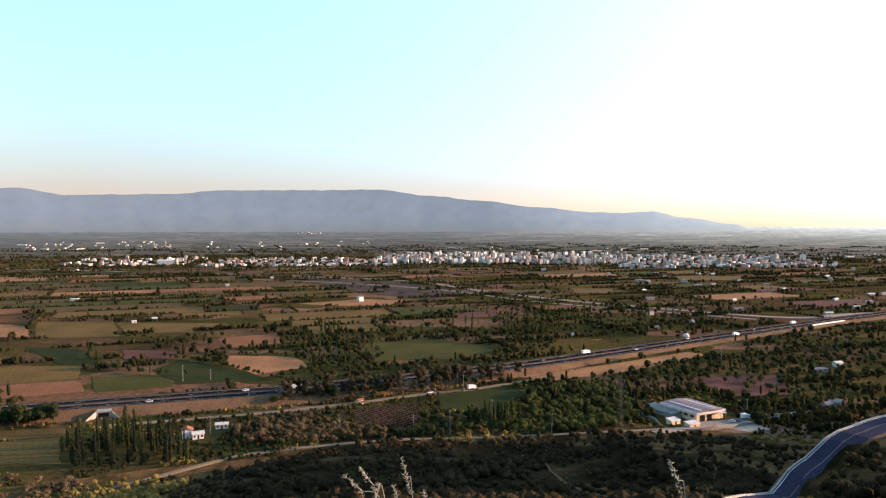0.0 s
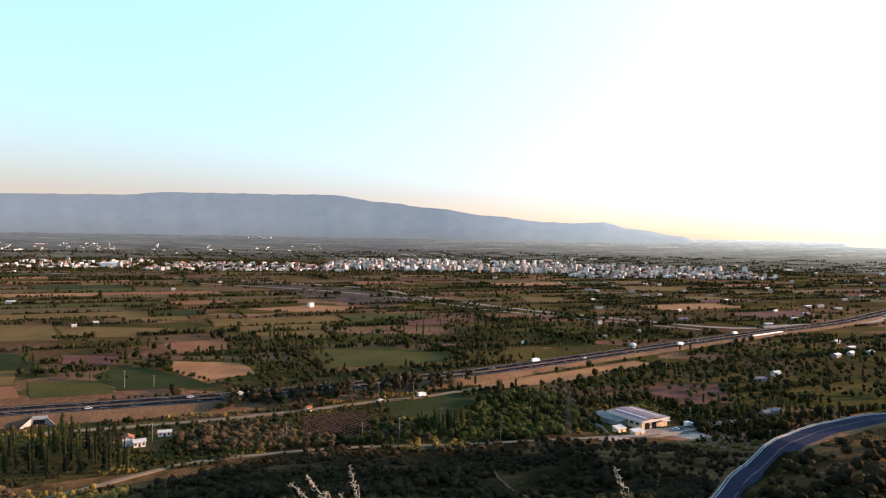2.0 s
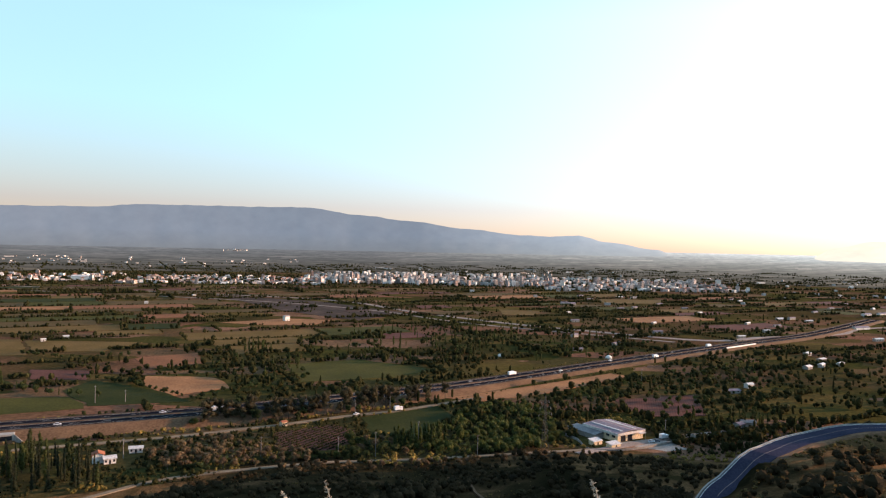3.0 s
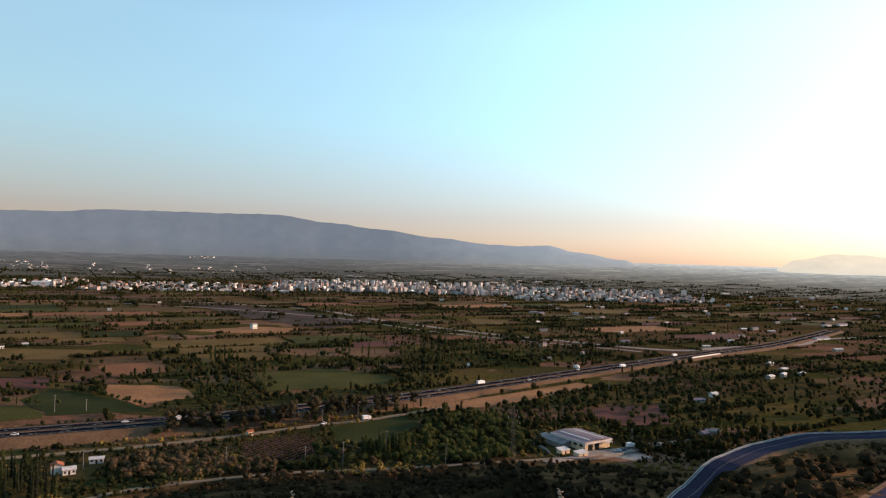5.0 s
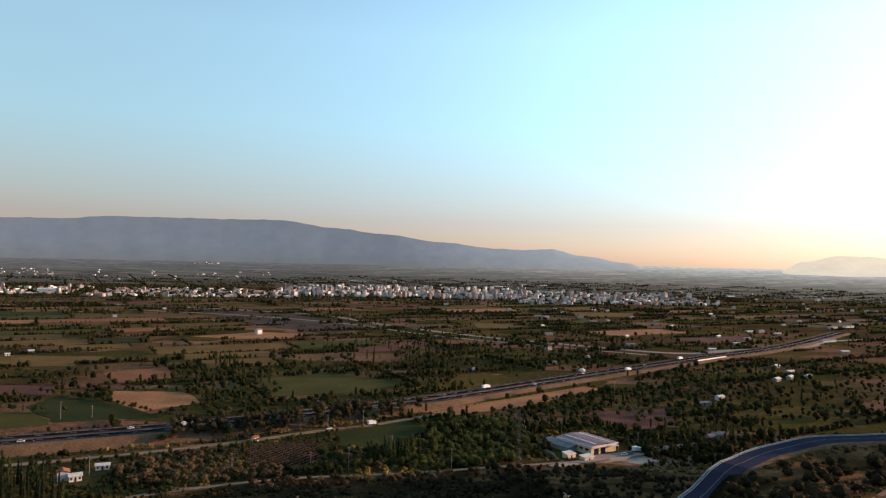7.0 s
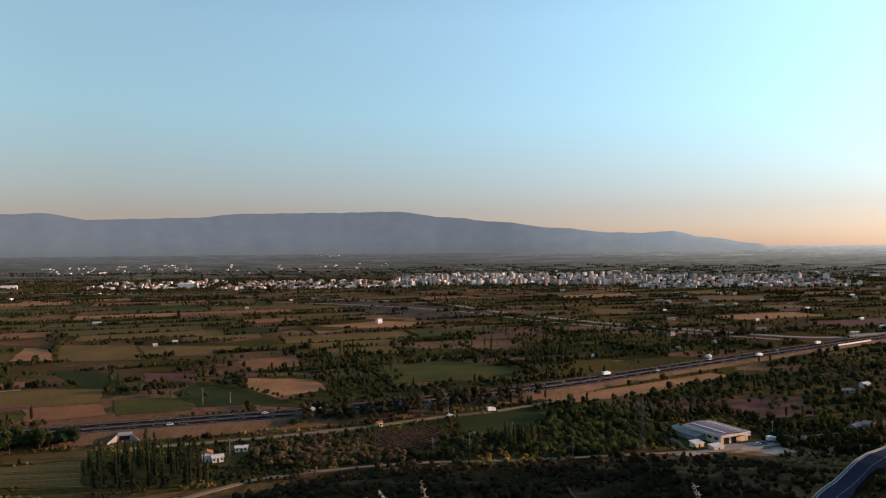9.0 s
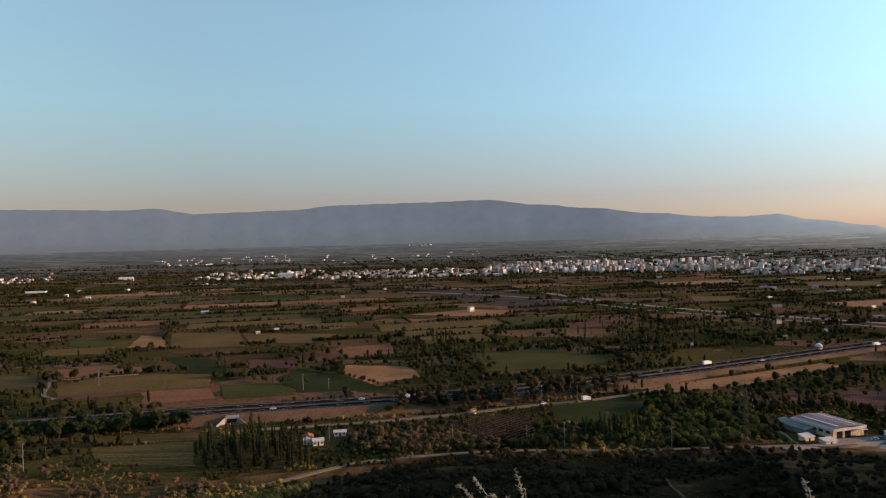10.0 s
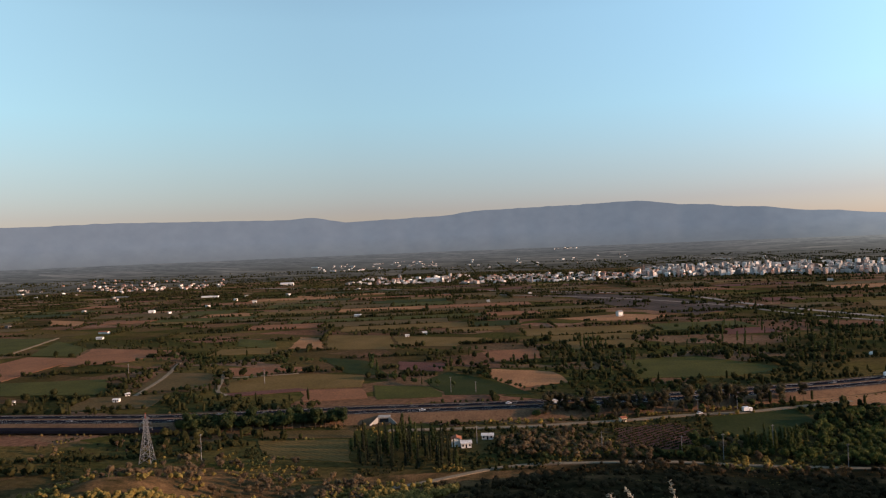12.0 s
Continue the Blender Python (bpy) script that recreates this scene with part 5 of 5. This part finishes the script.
shed_rnd = random.Random(41)
for _ in range(44):
    az, r = radians(shed_rnd.uniform(12, 40)), shed_rnd.uniform(820, 1950)
    x, y = r * math.sin(az), r * math.cos(az)
    if all((x - a) ** 2 + (y - b) ** 2 > 1600 for a, b in HW2):
        gable_house("grove_shed", pose(x, y, 0, 0, 0, shed_rnd.uniform(5, 50)), shed_rnd.uniform(6, 9) * (1 + r / 1500), shed_rnd.uniform(4, 6), shed_rnd.uniform(2.4, 3.4),
                    "small pale shed among the eastern groves", M_SHEET if shed_rnd.random() < 0.7 else M_SHEETW, M_CONCRETE)


def dome(x, y, r, label):
    o = thing("hay_cover", pose(x, y, 0), label, "shelter")
    bm = bmesh.new()
    bmesh.ops.create_uvsphere(bm, u_segments=16, v_segments=10, radius=r)
    for v in bm.verts:
        v.co.z = max(v.co.z * 0.95 + r * 0.35, -0.2)
        v.co.x *= 1.25
    part("cover", bm, M_WHITE, o)
    part("band", rod(bmesh.new(), (0, 0, -0.1), (0, 0, 0.5), r * 1.3, sides=16), M_CONCRETE, o)


dome(143, 768, 3.0, "white rounded tank among orchard trees")
dome(262, 760, 3.0, "white rounded tank among orchard trees")


def underpass():
    o = thing("underpass_portal", pose(-211.5, 437.5, 0, 0, 0, 20), "pale concrete underpass portal in the highway embankment", "underpass", kind="structure")
    part("headwall", box(bmesh.new(), -4.2, 4.2, -0.4, 0.2, 3.6, 4.6), M_CONCRETE, o)
    part("cover", box(bmesh.new(), -4.2, 4.2, 0.2, 7, 3.62, 4.4), M_CONCRETE, o)
    for s in (-1, 1):
        part("side_wall", box(bmesh.new(), min(s * 3.2, s * 4.2), max(s * 3.2, s * 4.2), -0.4, 0.2, -0.3, 3.6), M_CONCRETE, o)
        bm = bmesh.new()
        pts = [(s * 4.2, -0.4, -0.3), (s * 4.2, -0.4, 4.6), (s * 9.5, -5.2, 0.6), (s * 9.5, -5.2, -0.3)]
        a = [bm.verts.new(p) for p in pts]
        b = [bm.verts.new((p[0], p[1] + 0.7, p[2])) for p in pts]
        for i in range(4):
            bm.faces.new((a[i], a[(i + 1) % 4], b[(i + 1) % 4], b[i]))
        bm.faces.new(a)
        bm.faces.new(b[::-1])
        bmesh.ops.recalc_face_normals(bm, faces=bm.faces)
        part("wing_wall", bm, M_CONCRETE, o, "pale sloping wing wall")
    # solid block whose dark colour stands for the shade in the tunnel
    part("passage", box(bmesh.new(), -3.2, 3.2, 0.05, 7.5, -0.2, 3.6), M_DARK, o, "dark block painted as the shade inside the passage under the road")


underpass()


# ---- pylons and poles ----
def pylon(x, y, height, base, label, red_top, steel, fat):
    o = thing("transmission_tower", pose(x, y, ground_z(x, y), 0, 0, 20), label, "pylon")
    waist = height * 0.66
    top_w = base * 0.16

    def half(z):
        return base / 2 + (top_w - base / 2) * min(z / waist, 1)
    for sx in (-1, 1):
        for sy in (-1, 1):
            bm = bmesh.new()
            rod(bm, (sx * half(0), sy * half(0), -0.5), (sx * half(waist), sy * half(waist), waist), 0.17 * fat, 0.13 * fat, 5)
            rod(bm, (sx * half(waist), sy * half(waist), waist), (sx * 0.25, sy * 0.25, height), 0.13 * fat, 0.1 * fat, 5)
            part("leg", bm, steel, o)
    lv = [height * k for k in (0, 0.16, 0.3, 0.42, 0.52, 0.6, 0.66, 0.74, 0.82, 0.9)]
    for z0, z1 in zip(lv, lv[1:]):
        bm = bmesh.new()
        for (ax, ay), (bx, by) in (((-1, -1), (1, -1)), ((1, -1), (1, 1)), ((1, 1), (-1, 1)), ((-1, 1), (-1, -1))):
            a, b = half(z0), half(z1)
            rod(bm, (ax * a, ay * a, z0), (bx * b, by * b, z1), 0.08 * fat, sides=4)
            rod(bm, (bx * a, by * a, z0), (ax * b, ay * b, z1), 0.08 * fat, sides=4)
            rod(bm, (ax * b, ay * b, z1), (bx * b, by * b, z1), 0.08 * fat, sides=4)
        tagged(part("bracing", bm, steel, o), kind="stuff")
    for z, w in ((0.72, 0.13), (0.83, 0.11), (0.93, 0.075)):
        bm = bmesh.new()
        for s in (-1, 1):
            rod(bm, (s * height * w, 0, height * z), (0, 0.3, height * (z + 0.025)), 0.13 * fat, 0.15 * fat, 5)
            rod(bm, (s * height * w, 0, height * z), (0, -0.3, height * (z - 0.02)), 0.13 * fat, 0.15 * fat, 5)
        arm = part("cross_arm", bm, steel, o)
        for s in (-1, 1):
            part("insulator", rod(bmesh.new(), (s * height * w, 0, height * z), (s * height * w, 0, height * z - 1.3), 0.1, 0.16), M_CONCRETE, arm)
    part("mast_top", rod(bmesh.new(), (0, 0, height * 0.9), (0, 0, height * 1.03), 0.45, 0.1), M_RED if red_top else steel, o, "red painted top" if red_top else "")


pylon(-311, 325, 28.5, 7.2, "grey lattice transmission tower with a red top", True, M_STEEL, 1.0)
M_RUST = two_tone("dull_steel", (0.06, 0.06, 0.055), (0.11, 0.105, 0.095), 0.5, 4.0, 0.7, 0.3)
pylon(100, 396, 33, 3.6, "thin grey lattice transmission tower by the orchard", False, M_RUST, 0.5)


def pole(x, y, h, label="plain wooden pole with a short cross bar"):
    o = thing("utility_pole", pose(x, y, ground_z(x, y), 0, 0, 25), label, "pole", "poles in the valley")
    part("post", rod(bmesh.new(), (0, 0, -0.5), (0, 0, h), 0.2, 0.13, 8), M_FLAT, o)
    part("cross_bar", box(bmesh.new(), -0.9, 0.9, -0.07, 0.07, h - 0.7, h - 0.55), M_STEEL, o)


for x, y, h in ((-277, 331, 17), (4, 402, 14), (-17, 404, 11), (-134, 404, 11), (-200, 541, 13), (-555, 560, 13), (-384, 548, 14), (-60, 405, 11), (62, 400, 12), (193, 446, 10),
                (30, 428, 14), (-10, 505, 10), (15, 518, 10), (245, 620, 13), (-180, 545, 9)):
    pole(x, y, h)

# ---- vehicles ----
M_BODY = two_tone("car_paint_white", (0.60, 0.60, 0.60), (0.72, 0.72, 0.72), 0.5, 4.0, 0.35, 0, 0.5)
M_BODY2 = two_tone("car_paint_grey", (0.10, 0.11, 0.13), (0.16, 0.17, 0.19), 0.5, 4.0, 0.35, 0.3, 0.5)
M_TYRE = two_tone("tyre_rubber", (0.015, 0.015, 0.015), (0.03, 0.03, 0.03), 1.0, 5.0, 0.9)


def wheels(o, xs, y, r):
    for x in xs:
        for s in (-1, 1):
            part("wheel", rod(bmesh.new(), (x, s * y - 0.11, r), (x, s * y + 0.11, r), r, sides=12), M_TYRE, o)


def car(x, y, z, turn, mat, label):
    o = thing("car", pose(x, y, z, 0, 0, turn), label, "car")
    part("body", box(bmesh.new(), -2.1, 2.1, -0.85, 0.85, 0.3, 0.95, 0.12), mat, o)
    bm = box(bmesh.new(), -1.5, 1.1, -0.75, 0.75, 0.95, 1.48)
    for v in bm.verts:
        if v.co.z > 1.2:
            v.co.x, v.co.y = v.co.x * 0.72, v.co.y * 0.88
    part("cabin", bm, M_DARK, o, "dark glazed cabin")
    part("roof_panel", box(bmesh.new(), -1.05, 0.75, -0.64, 0.64, 1.482, 1.53, 0.02), mat, o)
    wheels(o, (-1.3, 1.3), 0.78, 0.32)


def truck(x, y, z, turn, length, label):
    o = thing("lorry", pose(x, y, z, 0, 0, turn), label, "lorry")
    part("cargo_box", box(bmesh.new(), -length / 2, length / 2 - 2.4, -1.25, 1.25, 1.0, 3.6, 0.06), M_BODY, o)
    part("cab", box(bmesh.new(), length / 2 - 2.2, length / 2, -1.2, 1.2, 0.6, 2.9, 0.2), M_BODY, o)
    part("windscreen", box(bmesh.new(), length / 2 - 0.1, length / 2 + 0.02, -1.05, 1.05, 1.7, 2.6), M_DARK, o)
    part("chassis", box(bmesh.new(), -length / 2, length / 2 - 0.3, -0.9, 0.9, 0.55, 1.0), M_DARK, o)
    wheels(o, (-length / 2 + 1.2, -length / 2 + 2.4, length / 2 - 1.3), 1.0, 0.5)


def on_highway(x, lane_offset):
    i = min(range(len(HW) - 1), key=lambda k: abs(HW[k].x - x))
    d, n = HW[i + 1] - HW[i], sides(HW)[i]
    q = HW[i] + n * lane_offset
    return q.x, q.y, q.z + 0.01, math.degrees(math.atan2(d.y, d.x))


for x, off, kind in ((-191, -7.8, "w"), (-138, 4.2, "w"), (-107, -4.2, "t"), (136, 7.8, "t"), (180, -4.5, "w"), (256, 7.6, "w"), (306, -7.6, "t"), (-330, 4.5, "g"), (-430, -7.5, "g"), (352, 4.5, "g"), (90, 4.4, "g"), (420, 7.5, "t")):
    if kind == "t":
        truck(*on_highway(x, off), 9.5, "white box lorry on the highway")
    else:
        car(*on_highway(x, off), M_BODY if kind == "w" else M_BODY2, "white car on the highway" if kind == "w" else "grey car on the highway")
car(-9, 502.5, 0.26, 30, M_BODY, "white car on the dusty service road")
truck(21, 514, 0.26, 28, 6.5, "white van on the dusty service road")
car(176, 427, 0.35, 10, M_BODY, "white car parked in the factory yard")
car(180, 428.5, 0.35, 12, M_BODY2, "grey car parked in the factory yard")
truck(187, 434, 0.35, 20, 6, "white van parked in the factory yard")

# ---- dry stalks in front of the camera ----
M_STALK = two_tone("dry_stalk", (0.22, 0.19, 0.14), (0.36, 0.32, 0.25), 8.0, 60.0, 0.9)


def stalk(az, el, r, lean, heads):
    """A dry seed stalk, nodding near its tip, which shows at that bearing and height."""
    top = Vector((r * math.sin(radians(az)), r * math.cos(radians(az)), 120 + r * math.tan(radians(el))))
    neck = top + Vector((lean * 0.16, 0.02, -0.16))
    foot = Vector((neck.x + lean * 0.25, neck.y + 0.05, 0))
    foot.z = ground_z(foot.x, foot.y) - 0.05
    o = thing("dry_plant", Matrix.Translation(foot), "dry grey seed stalk growing on the hilltop", "plant", "dry stalks")
    line = spline([Vector((0, 0, 0)), (neck - foot) * 0.5, neck - foot, (neck + top) / 2 - foot + Vector((0, 0, 0.012)), top - foot], 0.03)
    bm = bmesh.new()
    for i, (a, b) in enumerate(zip(line, line[1:])):
        k = i / len(line)
        rod(bm, a, b, 0.0034 - 0.002 * k, 0.0033 - 0.002 * k, 5)
    part("stem", bm, M_STALK, o)
    bm = bmesh.new()
    for i in range(heads):
        k = rnd.random() ** 0.7
        c = (neck - foot).lerp(top - foot, k) + Vector((rnd.uniform(-1, 1), rnd.uniform(-1, 1), rnd.uniform(-1, 1))) * 0.006
        d = Vector((rnd.uniform(-1, 1), rnd.uniform(-1, 1), rnd.uniform(0, 1))).normalized()
        rod(bm, c, c + d * rnd.uniform(0.006, 0.015), 0.002, 0.0008, 4)
    tagged(part("seed_head", bm, M_STALK, o), kind="stuff")


for az, el, lean in ((-8.1, -19.4, 0.9), (-6.8, -18.9, 0.6), (-3.4, -18.4, 0.25), (-4.1, -20.4, 0.3), (-5.2, -20.2, -0.2), (17.9, -17.7, 0.4), (-1.6, -20.9, 0.2)):
    stalk(az, el, rnd.uniform(2.3, 2.9), lean, 55)
